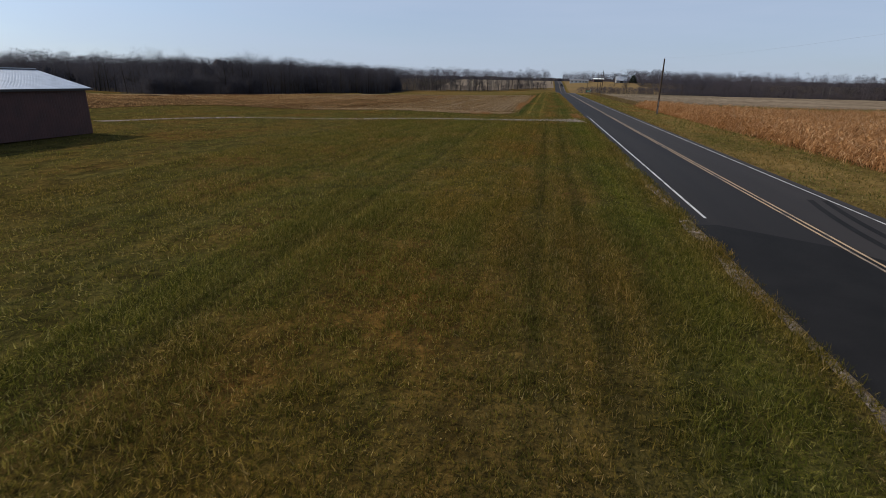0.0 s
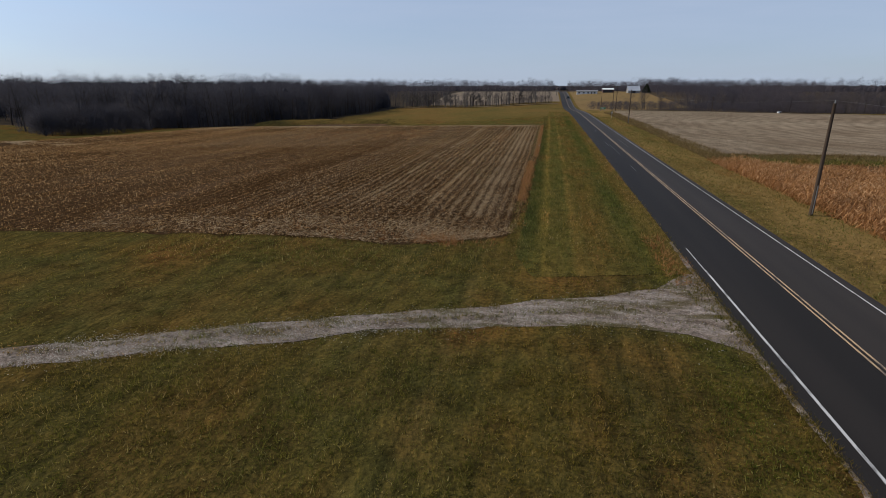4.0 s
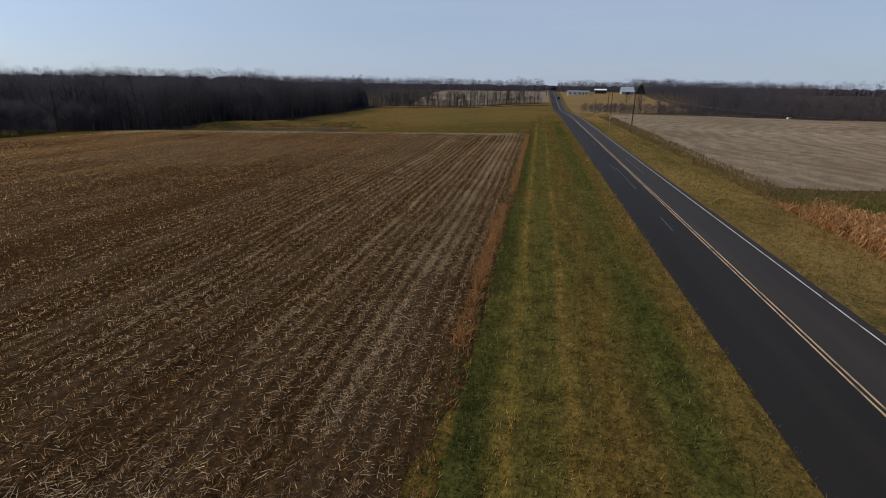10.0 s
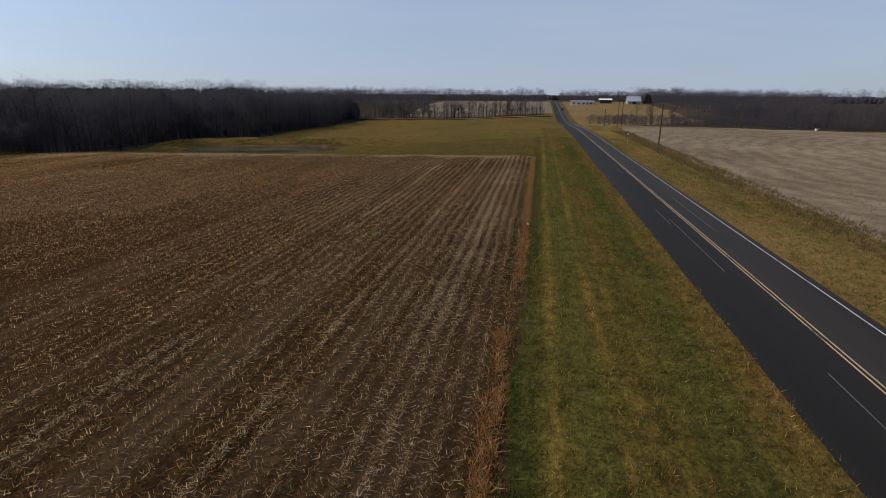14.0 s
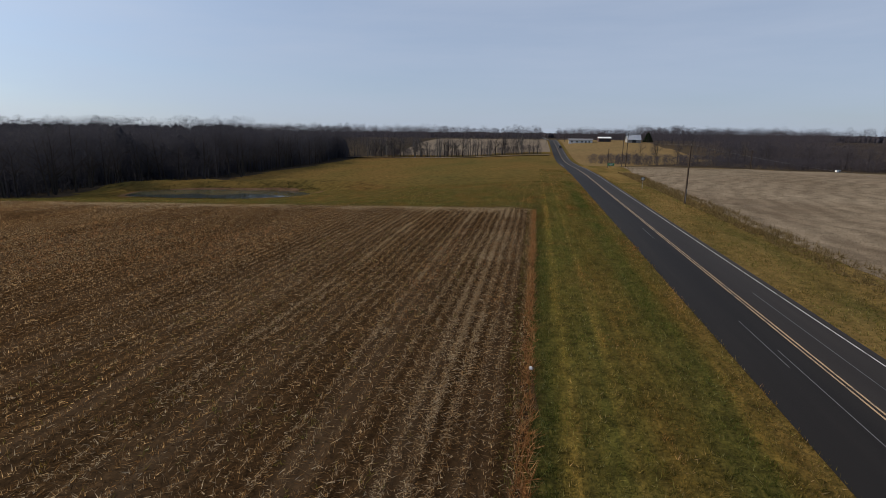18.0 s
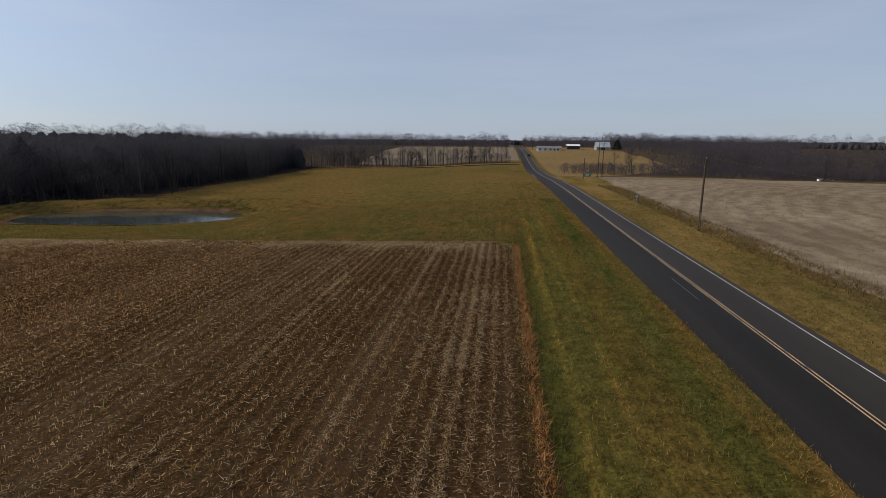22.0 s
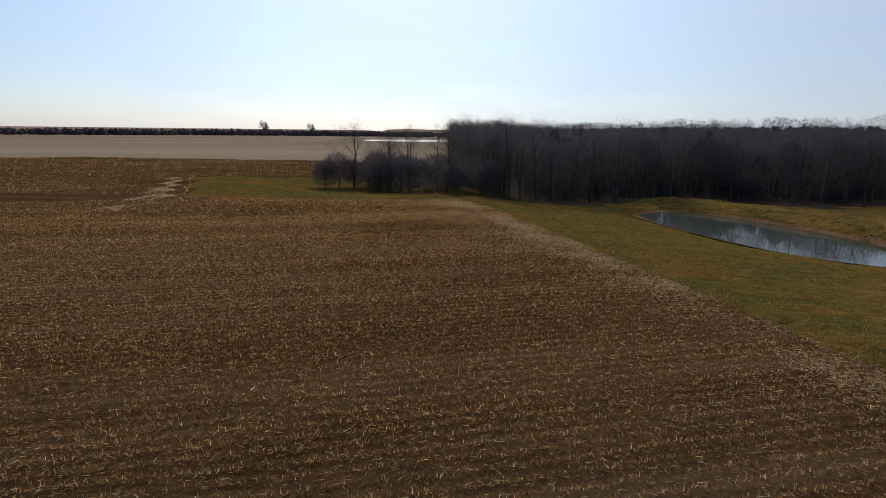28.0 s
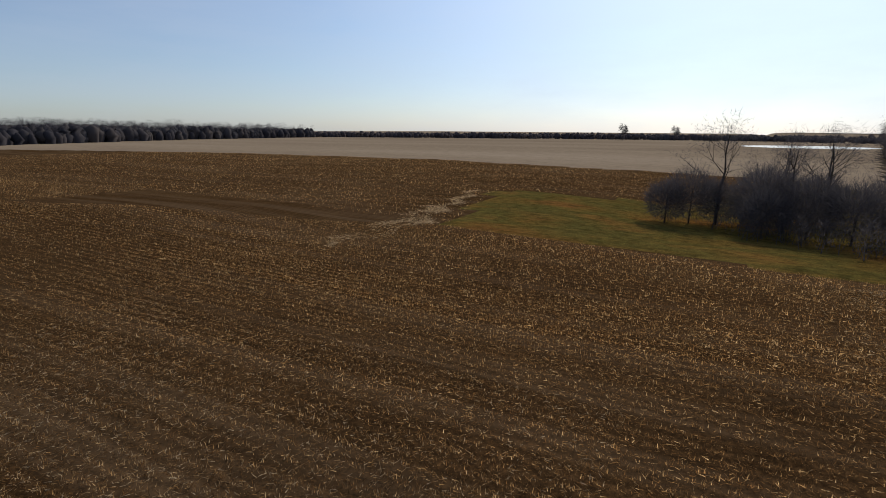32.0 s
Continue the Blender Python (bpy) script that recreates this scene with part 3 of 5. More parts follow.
WEST = [(-170.0, -420.0), (-190.0, -190.0), (-236.0, -60.0), (-242.0, 50.0), (-222.0, 125.0), (-212.0, 165.0), (-200.0, 186.0), (-520.0, 262.0), (-900.0, 350.0), (-1000.0, -700.0), (-230.0, -700.0)]
WOOD = [(-112.0, 176.0), (-119.0, 222.0), (-104.0, 237.0), (-108.0, 263.0), (-111.0, 300.0), (-113.0, 352.0), (-113.0, 420.0), (-300.0, 500.0), (-700.0, 500.0), (-700.0, 292.0), (-330.0, 208.0), (-160.0, 172.0)]
HILL_WEST = [(-6.0, 408.0), (-6.0, 560.0), (-95.0, 555.0), (-97.0, 404.0)]
BACK_WOOD = [(-97.0, 404.0), (-95.0, 555.0), (-8.0, 562.0), (-8.0, 760.0), (-420.0, 760.0), (-300.0, 500.0), (-113.0, 420.0), (-112.0, 395.0)]
HILL_WOOD = [(8.0, 625.0), (150.0, 610.0), (300.0, 640.0), (300.0, 780.0), (8.0, 780.0)]
HILL_EAST = [(6.0, 304.0), (6.0, 620.0), (62.0, 620.0), (66.0, 480.0), (70.0, 420.0), (72.0, 374.0), (46.0, 340.0), (19.0, 304.0)]
RIGHT_WOOD = [(110.0, 318.0), (70.0, 372.0), (150.0, 420.0), (140.0, 560.0), (600.0, 700.0), (700.0, 250.0), (430.0, 255.0), (240.0, 300.0)]
CREEK = [(19.0, 304.0), (60.0, 307.0), (112.0, 302.0), (150.0, 420.0), (150.0, 620.0), (62.0, 620.0), (66.0, 480.0), (70.0, 420.0), (72.0, 374.0), (46.0, 340.0)]

gx, gy = steps(-3200, 3200, -440, 110, 3.4), steps(-1500, 3600, -200, 620, 3.6)
X, Y = np.meshgrid(gx, gy)
nx, ny = len(gx), len(gy)
idx = np.arange(nx * ny).reshape(ny, nx)
quads = np.stack([idx[:-1, :-1], idx[:-1, 1:], idx[1:, 1:], idx[1:, :-1]], -1).reshape(-1, 4)
cx, cy = (X[:-1, :-1] + X[1:, 1:]).ravel() / 2, (Y[:-1, :-1] + Y[1:, 1:]).ravel() / 2
slot = np.zeros(len(quads), int)
for k, poly in ((2, FIELD), (3, BEANS), (7, CREEK), (4, WEST), (5, HILL_EAST), (4, HILL_WEST), (6, WOOD), (6, BACK_WOOD), (6, HILL_WOOD), (6, RIGHT_WOOD)):
    slot[inside(cx, cy, poly) & ((k != 2) | (cx < -70)) & ((k != 3) | (cx > 105))] = k
far = (np.hypot(cx, cy - 150) > 700) & (slot == 0)
slot[far & (cy > 500)] = 6
slot[far & (cy <= 500)] = 4
ground = new("ground", mesh_of("ground", drop(X.ravel(), Y.ravel()), quads, [GRASS, GRASS, SOIL, BEAN, PALE, GOLD, LEAFMOULD, SCRUB], slot, True))
tagged(ground, "rolling farmland of short dull green and tan grass", "ground", kind="structure")


def sheet(name, poly, lift, mat, label, category, step=1.5, rag=0.35, seed=1):
    """A field or track laid on the land: a ragged-edged patch that follows its rise and fall."""
    px, py = np.array([p[0] for p in poly]), np.array([p[1] for p in poly])
    ax, ay = np.arange(px.min() - step, px.max() + 2 * step, step), np.arange(py.min() - step, py.max() + 2 * step, step)
    A, B = np.meshgrid(ax, ay)
    i2 = np.arange(A.size).reshape(A.shape)
    q = np.stack([i2[:-1, :-1], i2[:-1, 1:], i2[1:, 1:], i2[1:, :-1]], -1).reshape(-1, 4)
    Af, Bf = A.ravel().copy(), B.ravel().copy()
    ins = inside(Af, Bf, poly)
    q = q[ins[q].any(1)]
    used, inv = np.unique(q, return_inverse=True)
    Aj, Bj, out = Af[used], Bf[used], ~ins[used]
    best, bx, by = np.full(len(Aj), 1e9), Aj.copy(), Bj.copy()
    for (x0, y0), (x1, y1) in zip(poly, poly[1:] + poly[:1]):
        u = np.clip(((Aj - x0) * (x1 - x0) + (Bj - y0) * (y1 - y0)) / ((x1 - x0) ** 2 + (y1 - y0) ** 2), 0, 1)
        ex, ey = x0 + u * (x1 - x0), y0 + u * (y1 - y0)
        d = np.hypot(Aj - ex, Bj - ey)
        near = d < best
        best[near], bx[near], by[near] = d[near], ex[near], ey[near]
    Aj, Bj = np.where(out, bx, Aj), np.where(out, by, Bj)
    wob = [rag * (0.9 * value_noise(Aj, Bj, 2.3, seed + s) + 0.45 * value_noise(Aj, Bj, 0.9, seed + s + 7) - 0.67) for s in (0, 3)]
    Aj, Bj = Aj + wob[0], Bj + wob[1]
    v = drop(Aj, Bj)
    v[:, 2] += lift
    ob = new(name, mesh_of(name, v, inv.reshape(-1, 4), mat))
    return tagged(ob, label, category, kind="structure")


# ---- road ----
ROAD_Y = np.concatenate([np.arange(-300, 200, 10.0), np.arange(200, 700, 6.0), np.arange(700, 1500, 40.0)])


def strip(name, xs, lift, mat, ys=ROAD_Y, parent=None, label=""):
    n = len(ys)
    v = np.concatenate([np.stack([np.full(n, xx), ys, land(np.full(n, 0.0), ys) + lift - abs(xx) * 0.003], -1) for xx in xs])
    f = np.concatenate([np.stack([np.arange(n - 1) + k * n, np.arange(n - 1) + (k + 1) * n, np.arange(1, n) + (k + 1) * n, np.arange(1, n) + k * n], -1) for k in range(len(xs) - 1)])
    me = mesh_of(name, v, f, mat, None, True)
    return part(name, me, mat, parent, label)


road = thing("road", Matrix(), "two-lane asphalt country road with yellow centre lines", "road", kind="structure")
strip("lane", (-3.7, -3.0, -1.8, 0.02), 0.075, ASPHALT, parent=road, label="dark asphalt lane")
strip("lane", (0.02, 1.7, 3.0, 3.34), 0.075, ASPHALT_OLD, parent=road, label="browner worn asphalt lane")
for x0 in (-0.16, 0.06):
    strip("centre_line", (x0, x0 + 0.085), 0.081, YELLOW_LINE, parent=road, label="yellow centre line paint")
strip("edge_line", (2.8, 2.88), 0.082, WHITE_LINE, parent=road, label="white edge line paint")
strip("edge_line", (-3.18, -3.08), 0.082, WHITE_LINE, np.arange(1.5, 56.6, 2.5), road, "worn white edge line paint")
strip("edge_line", (-3.18, -3.08), 0.082, WHITE_LINE, np.arange(286, 322, 6.0), road, "worn white edge line paint")
strip("edge_line", (-3.19, -3.12), 0.081, WORN_LINE, np.arange(56.5, 61, 2.0), road, "almost worn away white edge line")
for x0, y0, y1 in ((-1.25, 108, 124), (-1.6, 120, 128), (1.35, 118, 133), (-1.1, 150, 158), (-1.4, 92, 97)):
    strip("tar_streak", (x0, x0 + 0.045), 0.08, STREAK, np.arange(y0, y1, 2.0), road, "pale worn streak")

patch = part("asphalt_patch", mesh_of("asphalt_patch", [(-3.72, -60, 0.079), (3.34, -60, 0.079), (3.34, -7.5, 0.079), (1.2, -3.4, 0.079), (-0.3, -1.2, 0.079), (-3.0, 0.6, 0.079), (-3.72, 0.4, 0.079)], [range(7)], FRESH_TAR), None, road, "fresh black asphalt overlay")
for x0, bow in ((1.5, 1.0), (2.15, 0.9)):
    ys = np.arange(-3.0, 6.1, 0.75)
    xm = x0 + bow * ((ys + 3.0) / 9.0) ** 2 - 0.4
    v = np.concatenate([np.stack([xm + o, ys, 0 * ys + 0.0795 - np.abs(xm) * 0.003], -1) for o in (-0.13, 0.13)])
    k = len(ys)
    part("skid_mark", mesh_of("skid_mark", v, [(q, q + k, q + k + 1, q + 1) for q in range(k - 1)], FRESH_TAR), None, road, "dark curved tyre mark")

side = thing("side_road", Matrix(), "pale narrow side road along the trees", "road", kind="structure")
sx = np.arange(-300, -3.5, 6.0)
sy = 386 + (sx + 4) * 0.03
me = mesh_of("surface", np.concatenate([np.stack([sx, sy + o, land(sx, sy) + 0.35], -1) for o in (-2.4, 2.4)]),
             np.stack([np.arange(len(sx) - 1), np.arange(1, len(sx)), np.arange(1, len(sx)) + len(sx), np.arange(len(sx) - 1) + len(sx)], -1), GRAVEL)
part("surface", me, GRAVEL, side)

# ---- fields and drive ----
sheet("ground_corn_field", [p for p in FIELD if p[1] > 0 and p[0] > -140] + [], 0.02, SOIL, "harvested corn field of brown soil and stubble", "field", 0.8, 1.1, 3)
sheet("ground_standing_corn", [(10.6, -60.0), (10.4, 96.0), (13.0, 101.0), (74.0, 101.5), (74.0, -60.0)], 0.04, SOIL, "brown soil under the standing corn", "field", 2.0, 0.5, 9)
sheet("ground_shoulder", [(-4.05, -22.0), (-3.5, -22.0), (-3.5, 62.0), (-3.85, 62.0)], 0.024, GRAVEL, "crumbled grey shoulder of the road", "shoulder", 0.3, 0.35, 10)
sheet("ground_bean_field", [(12.6, 113.0), (12.0, 165.0), (12.8, 210.0), (14.6, 256.0), (19.0, 300.0), (60.0, 305.0), (110.0, 300.0), (110.0, 111.0)], 0.05, BEAN, "pale harvested bean field with curved swaths", "field", 2.0, 0.8, 4)
sheet("ground_verge", [(-13.2, 58.0), (-12.9, 172.0), (-10.5, 190.0), (-7.0, 225.0), (-3.4, 262.0), (-3.4, 56.0), (-12.0, 54.0)], 0.02, VERGE, "mown green verge with pale wheel tracks", "grass", 0.7, 0.3, 5)
sheet("ground_drive", [(-52.5, 27.0), (-49.0, 31.5), (-44.0, 36.0), (-40.0, 38.5), (-28.0, 43.7), (-23.5, 45.7), (-18.6, 47.9), (-12.2, 50.6), (-8.5, 52.2), (-6.2, 53.4), (-4.8, 55.0), (-3.4, 57.0), (-3.4, 46.6), (-4.6, 47.9), (-6.0, 48.6), (-9.0, 48.9), (-12.2, 48.3), (-17.6, 46.4), (-22.0, 44.5), (-26.0, 42.8), (-40.0, 37.0), (-43.0, 34.6), (-47.5, 30.5), (-51.0, 26.4)],
      0.018, GRAVEL, "white gravel farm drive with grass growing through it", "drive", 0.33, 0.5, 6)
sheet("ground_roadside", [(3.15, -60.0), (3.15, 300.0), (19.0, 300.0), (14.6, 256.0), (12.8, 210.0), (12.0, 165.0), (12.6, 113.0), (11.0, 108.0), (11.0, -60.0)], 0.025, ROADSIDE, "tan and olive rough grass beside the road", "grass", 1.0, 0.3, 8)


# ---- loose cover: stubble, grass, corn ----
def slivers(base, way, width, r=rng):
    """Thin blades from base along way (arrays), each a narrow triangle; returns vertices and faces."""
    n = len(base)
    side = np.cross(way, r.normal(size=(n, 3)))
    side /= np.linalg.norm(side, axis=1)[:, None] + 1e-9
    w = np.broadcast_to(width, (n,))[:, None] * side / 2
    v = np.stack([base - w, base + w, base + way], 1).reshape(-1, 3)
    return v, np.arange(3 * n).reshape(n, 3)


def join(sets):
    vs, fs, o = [], [], 0
    for v, f in sets:
        vs.append(v)
        fs.append(f + o)
        o += len(v)
    return np.concatenate(vs), np.concatenate(fs)


def stuff(name, sets, mat, label, category):
    v, f = join(sets)
    return tagged(new(name, mesh_of(name, v, f, mat)), label, category, kind="stuff")


def litter(x0, x1, y0, y1, per_m2, rows=True, size=1.0, poly=None, flat=0.5, seed=1):
    """Cut corn stalks in rows along y, with loose leaves lying between them."""
    r = np.random.default_rng(seed)
    n = int((x1 - x0) * (y1 - y0) * per_m2)
    x, y = r.uniform(x0, x1, n), r.uniform(y0, y1, n)
    up = r.random(n) > flat
    if rows:
        lane = np.round((x + 14.3) / 0.76) * 0.76 - 14.3 + 0.3 * (value_noise(x, y, 5.0, 12) - 0.5)
        x = np.where(up, lane + r.normal(0, 0.07, n), lane + r.normal(0, 0.29, n))
    if poly:
        k = inside(x, y, poly)
        x, y, up = x[k], y[k], up[k]
        n = len(x)
    b = drop(x, y)
    b[:, 2] += np.where(up, 0.03, r.uniform(0.06, 0.14, n))
    turn = r.uniform(0, 2 * np.pi, n)
    lean = np.where(up, r.normal(0, 0.35, n), r.uniform(1.2, 1.57, n))
    length = np.where(up, r.uniform(0.12, 0.34, n), r.uniform(0.12, 0.46, n)) * size
    way = np.stack([np.sin(lean) * np.cos(turn), np.sin(lean) * np.sin(turn), np.abs(np.cos(lean))], -1) * length[:, None]
    return slivers(b, way, np.where(up, 0.034, 0.029) * size * r.uniform(0.6, 1.4, n), r=r)


near_field = [p for p in FIELD if p[1] > 0 and p[0] > -140]
stuff("corn_stubble", [
    litter(-34, -12.9, 56, 170, 76, size=0.68, poly=near_field, flat=0.66, seed=11),
    litter(-50, -34, 56, 170, 52, size=0.7, poly=near_field, flat=0.66, seed=19),
    litter(-84, -50, 56, 100, 36, size=0.8, poly=near_field, flat=0.62, seed=12),
    litter(-92, -50, 100, 170, 60, size=0.67, poly=near_field, flat=0.68, seed=20),
    litter(-96, -36, 104, 168, 34, False, 0.62, near_field, 0.72, seed=22),
    litter(-116, -66, 0, 60, 16, size=1.0, poly=FIELD, seed=16),
    litter(-116, -84, 60, 170, 38, size=0.9, poly=near_field, seed=13),
    litter(-240, -116, -100, 165, 5, size=1.3, poly=FIELD, seed=14),
    litter(-44, -13.2, 56, 66, 30, False, 0.7, near_field, 0.75, seed=15),
], STALKS, "broken brown and straw-coloured corn stubble in rows", "stubble")


def swath(points, wide, n, size, seed, wave=0.8):
    """Loose husks strewn along a line, thinning out to both sides."""
    r = np.random.default_rng(seed)
    pts = np.array(points, float)
    seg = np.hypot(*np.diff(pts, axis=0).T)
    pick = r.choice(len(seg), n, p=seg / seg.sum())
    u = r.random(n)[:, None]
    c = pts[pick] * (1 - u) + pts[pick + 1] * u
    along = (pts[pick + 1] - pts[pick]) / seg[pick][:, None]
    off = r.normal(0, wide, n) + wave * np.sin(c[:, 0] * 0.7)
    x, y = c[:, 0] - along[:, 1] * off, c[:, 1] + along[:, 0] * off
    k = inside(x, y, FIELD) & (r.random(n) < 0.1 + 1.5 * value_noise(x, y, 3.0, 14) ** 1.5)
    b = drop(x[k], y[k])
    m = len(b)
    b[:, 2] += r.uniform(0.06, 0.14, m)
    turn, lean = r.uniform(0, 2 * np.pi, m), r.uniform(1.1, 1.5, m)
    way = np.stack([np.sin(lean) * np.cos(turn), np.sin(lean) * np.sin(turn), np.cos(lean)], -1) * (r.uniform(0.12, 0.46, m) * size)[:, None]
    return slivers(b, way, 0.031 * size, r=r)


stuff("pale_litter", [swath([(-110, 163), (-98, 163.5), (-60, 166.5), (-13.5, 168)], 1.6, 46000, 0.85, 21),
    swath([(-108, 160), (-86, 160), (-66, 163)], 3.5, 10000, 0.85, 25), swath([(-13.5, 60.6), (-22, 60.2), (-31, 59.8)], 2.0, 12000, 0.95, 23), litter(-38, -13.6, 57, 62, 16, False, 1.15, near_field, 0.9, 38), litter(-34, -14, 68, 76, 8, False, 0.8, near_field, 0.8, 36),
    swath([(-149, 107.0), (-122, 112.3), (-113, 114.5)], 0.6, 3400, 1.3, 22), swath([(-128, 109.5), (-114, 112.0), (-101, 111.8)], 0.6, 2200, 1.3, 26), swath([(-115, 115), (-104, 113.8), (-98, 112.8)], 0.5, 1200, 1.3, 30),
    *[swath([(x, y), (x, 167.5)], 0.15, count, 0.62, 200 + i, 0.0) for i, (x, y, count) in enumerate(((-13.54, 70, 2500), (-14.3, 64, 3500), (-15.06, 63, 6000), (-15.82, 66, 10000), (-16.58, 66, 16000), (-17.34, 66, 11000), (-18.1, 64, 3500), (-18.86, 66, 5000), (-20.38, 64, 3000), (-21.14, 70, 8000), (-23.42, 66, 3000), (-26.46, 66, 3500), (-27.22, 66, 8500), (-29.5, 70, 3000)))],
    litter(-80, -48, 112, 143, 14, True, 0.66, near_field, 0.8, 39), litter(-74, -28, 116, 166, 15, True, 0.6, near_field, 0.8, 37), swath([(-15, 62.5), (-22, 60.5), (-32, 60), (-46, 60)], 1.4, 5000, 0.75, 33), litter(-38, -13.8, 63, 168, 10, True, 0.8, None, 0.6, 34), litter(-28, -13.8, 63, 150, 7, True, 0.85, None, 0.7, 40)],
      scatter("pale_litter", ((0.0, (0.2, 0.125, 0.064)), (0.5, (0.38, 0.265, 0.15)), (1.0, (0.66, 0.53, 0.36)))), "pale combed-out corn husks along the field's edge", "litter")


def tufts(x0, x1, y0, y1, per_m2, tall=0.13, width=0.03, poly=None, seed=1, blades=3, wild=0.5, avoid=None, skew=1.0, clumps=0.0):
    r = np.random.default_rng(seed)
    n = int((x1 - x0) * (y1 - y0) * per_m2)
    x, y = x1 - (x1 - x0) * r.random(n) ** skew, r.uniform(y0, y1, n)
    keep = np.ones(n, bool)
    if poly:
        keep &= inside(x, y, poly)
    if avoid:
        keep &= ~inside(x, y, avoid)
    grow = np.ones(n)
    if clumps:
        grow = 0.6 * value_noise(x, y, 0.8, 5) + 0.4 * value_noise(x, y, 3.1, 6)
        keep &= r.random(n) < 0.35 + 1.3 * grow
        grow = 1 + clumps * (grow - 0.4)
    x, y, grow = x[keep], y[keep], grow[keep]
    b = np.repeat(drop(x, y), blades, 0)
    grow = np.repeat(np.maximum(grow, 0.3), blades)
    m = len(b)
    b[:, :2] += r.normal(0, 0.05, (m, 2))
    b[:, 2] += 0.02
    turn, lean = r.uniform(0, 2 * np.pi, m), r.normal(0.75, wild, m)
    h = r.uniform(0.5, 1.5, m) * tall * grow
    way = np.stack([np.sin(lean) * np.cos(turn), np.sin(lean) * np.sin(turn), np.abs(np.cos(lean)) + 0.05], -1) * h[:, None]
    return slivers(b, way, width * r.uniform(0.6, 1.4, m), r=r)


drive = [(-60.0, 33.5), (-28.0, 44.0), (-18.6, 48.2), (-5.0, 53.6), (-4.0, 48.0), (-12.2, 48.1), (-22.0, 44.2), (-40.0, 37.0), (-60.0, 31.0)]
stuff("meadow_grass", [
    tufts(-66, -3.6, -3, 57, 14, 0.1, 0.024, seed=31, avoid=drive, skew=2.0, clumps=1.6),
    tufts(-28, -3.6, -15, 45, 62, 0.1, 0.0175, seed=36, avoid=drive, clumps=1.4, wild=0.5),
    tufts(-17, -3.7, -15.5, 3, 230, 0.095, 0.0115, seed=30, clumps=1.7, wild=0.5),
], MEADOW_BLADES, "short mown green and tan meadow grass", "grass")
stuff("grass", [
    tufts(-14.0, -3.6, 57, 176, 35, 0.14, 0.022, seed=33, avoid=drive, clumps=1.2),
    tufts(-36, -13.0, 53, 61, 26, 0.15, 0.02, seed=37, avoid=FIELD, clumps=1.4),
    tufts(-12.9, -12.1, 62, 169, 26, 0.2, 0.022, seed=38, clumps=1.0),
    tufts(-110, -3.8, 169, 215, 9, 0.13, 0.035, seed=34, skew=1.6, clumps=1.3),
    tufts(-12, -3.8, 215, 262, 7, 0.13, 0.035, seed=39, clumps=1.3),
    tufts(-30, -3.8, 43, 56, 9, 0.1, 0.02, poly=drive, seed=40, clumps=1.5),
    tufts(-45, -6, 36, 52, 60, 0.12, 0.02, poly=[(-45, 36.1), (-28, 42.85), (-18, 46.95), (-12, 49.2), (-6, 50.8), (-6, 51.3), (-12, 49.75), (-18, 47.5), (-28, 43.35), (-45, 36.6)], seed=46, clumps=1.2),
    tufts(-45, -5, 34, 56, 30, 0.12, 0.02, poly=[(-45, 37.5), (-28, 44.1), (-18, 48.4), (-12, 50.9), (-7, 53.4), (-7, 52.8), (-12, 50.3), (-18, 47.8), (-28, 43.5), (-45, 36.9)], seed=48, clumps=1.6),
    tufts(-45, -5, 34, 56, 30, 0.12, 0.02, poly=[(-45, 35.6), (-28, 42.3), (-18, 46.4), (-12, 48.5), (-7, 48.9), (-7, 48.2), (-12, 47.8), (-18, 45.7), (-28, 41.6), (-45, 34.9)], seed=49, clumps=1.6),
    tufts(-34, -17, 84, 150, 1.6, 0.14, 0.026, seed=61, blades=4, clumps=2.4),
    tufts(12, 74, 101, 105, 12, 0.5, 0.05, seed=47, blades=4, clumps=0.8),
    tufts(3.4, 12.5, 0, 215, 15, 0.14, 0.026, seed=35, clumps=1.3),
], BLADES, "short green and tan grass blades", "grass")
stuff("tan_weeds", [
    tufts(9.8, 13.8, 105, 250, 8, 0.4, 0.045, seed=41, blades=5, clumps=1.6),
    tufts(-4.7, -3.65, -16, 240, 18, 0.06, 0.013, seed=42, clumps=1.0),
    tufts(3.45, 4.1, 0, 240, 16, 0.1, 0.022, seed=43),
    tufts(14, 74, 104, 113, 6, 0.4, 0.05, seed=44, blades=4),
    tufts(-66, -12, 168, 171.5, 3, 0.25, 0.04, seed=45),
], TAN, "tall tan weeds along the field's edge", "weeds")
bank = [(-106, 209), (-100, 214.5), (-84, 219.5), (-70, 218.5), (-63.5, 213), (-65, 211), (-72, 214), (-84, 214.8), (-98, 211.5), (-103, 206)]
stuff("bank_sedge", [tufts(-107, -62, 204, 221, 14, 0.17, 0.045, poly=bank, seed=66, blades=4, clumps=1.4)],
      SEDGE, "short olive sedge on the pond's steep far bank", "sedge")
stuff("bean_straw", [
    tufts(12.6, 45, 112, 190, 6, 0.14, 0.03, poly=BEANS, seed=91, blades=2, wild=0.4, skew=0.6, clumps=1.2),
    tufts(12.6, 60, 190, 300, 2.5, 0.2, 0.05, poly=BEANS, seed=92, blades=2, wild=0.4, clumps=1.2),
], scatter("bean_straw", ((0.0, (0.1, 0.07, 0.04)), (0.5, (0.2, 0.16, 0.11)), (1.0, (0.34, 0.29, 0.21)))), "short pale bean straw on the harvested field", "straw")
stuff("corn_husks", [litter(14, 40, 40, 100, 9, False, 1.3, None, 0.9, 64)], scatter("corn_husks", ((0.0, (0.3, 0.19, 0.1)), (0.5, (0.46, 0.33, 0.2)), (1.0, (0.62, 0.5, 0.35)))), "pale husks of lodged corn", "litter")
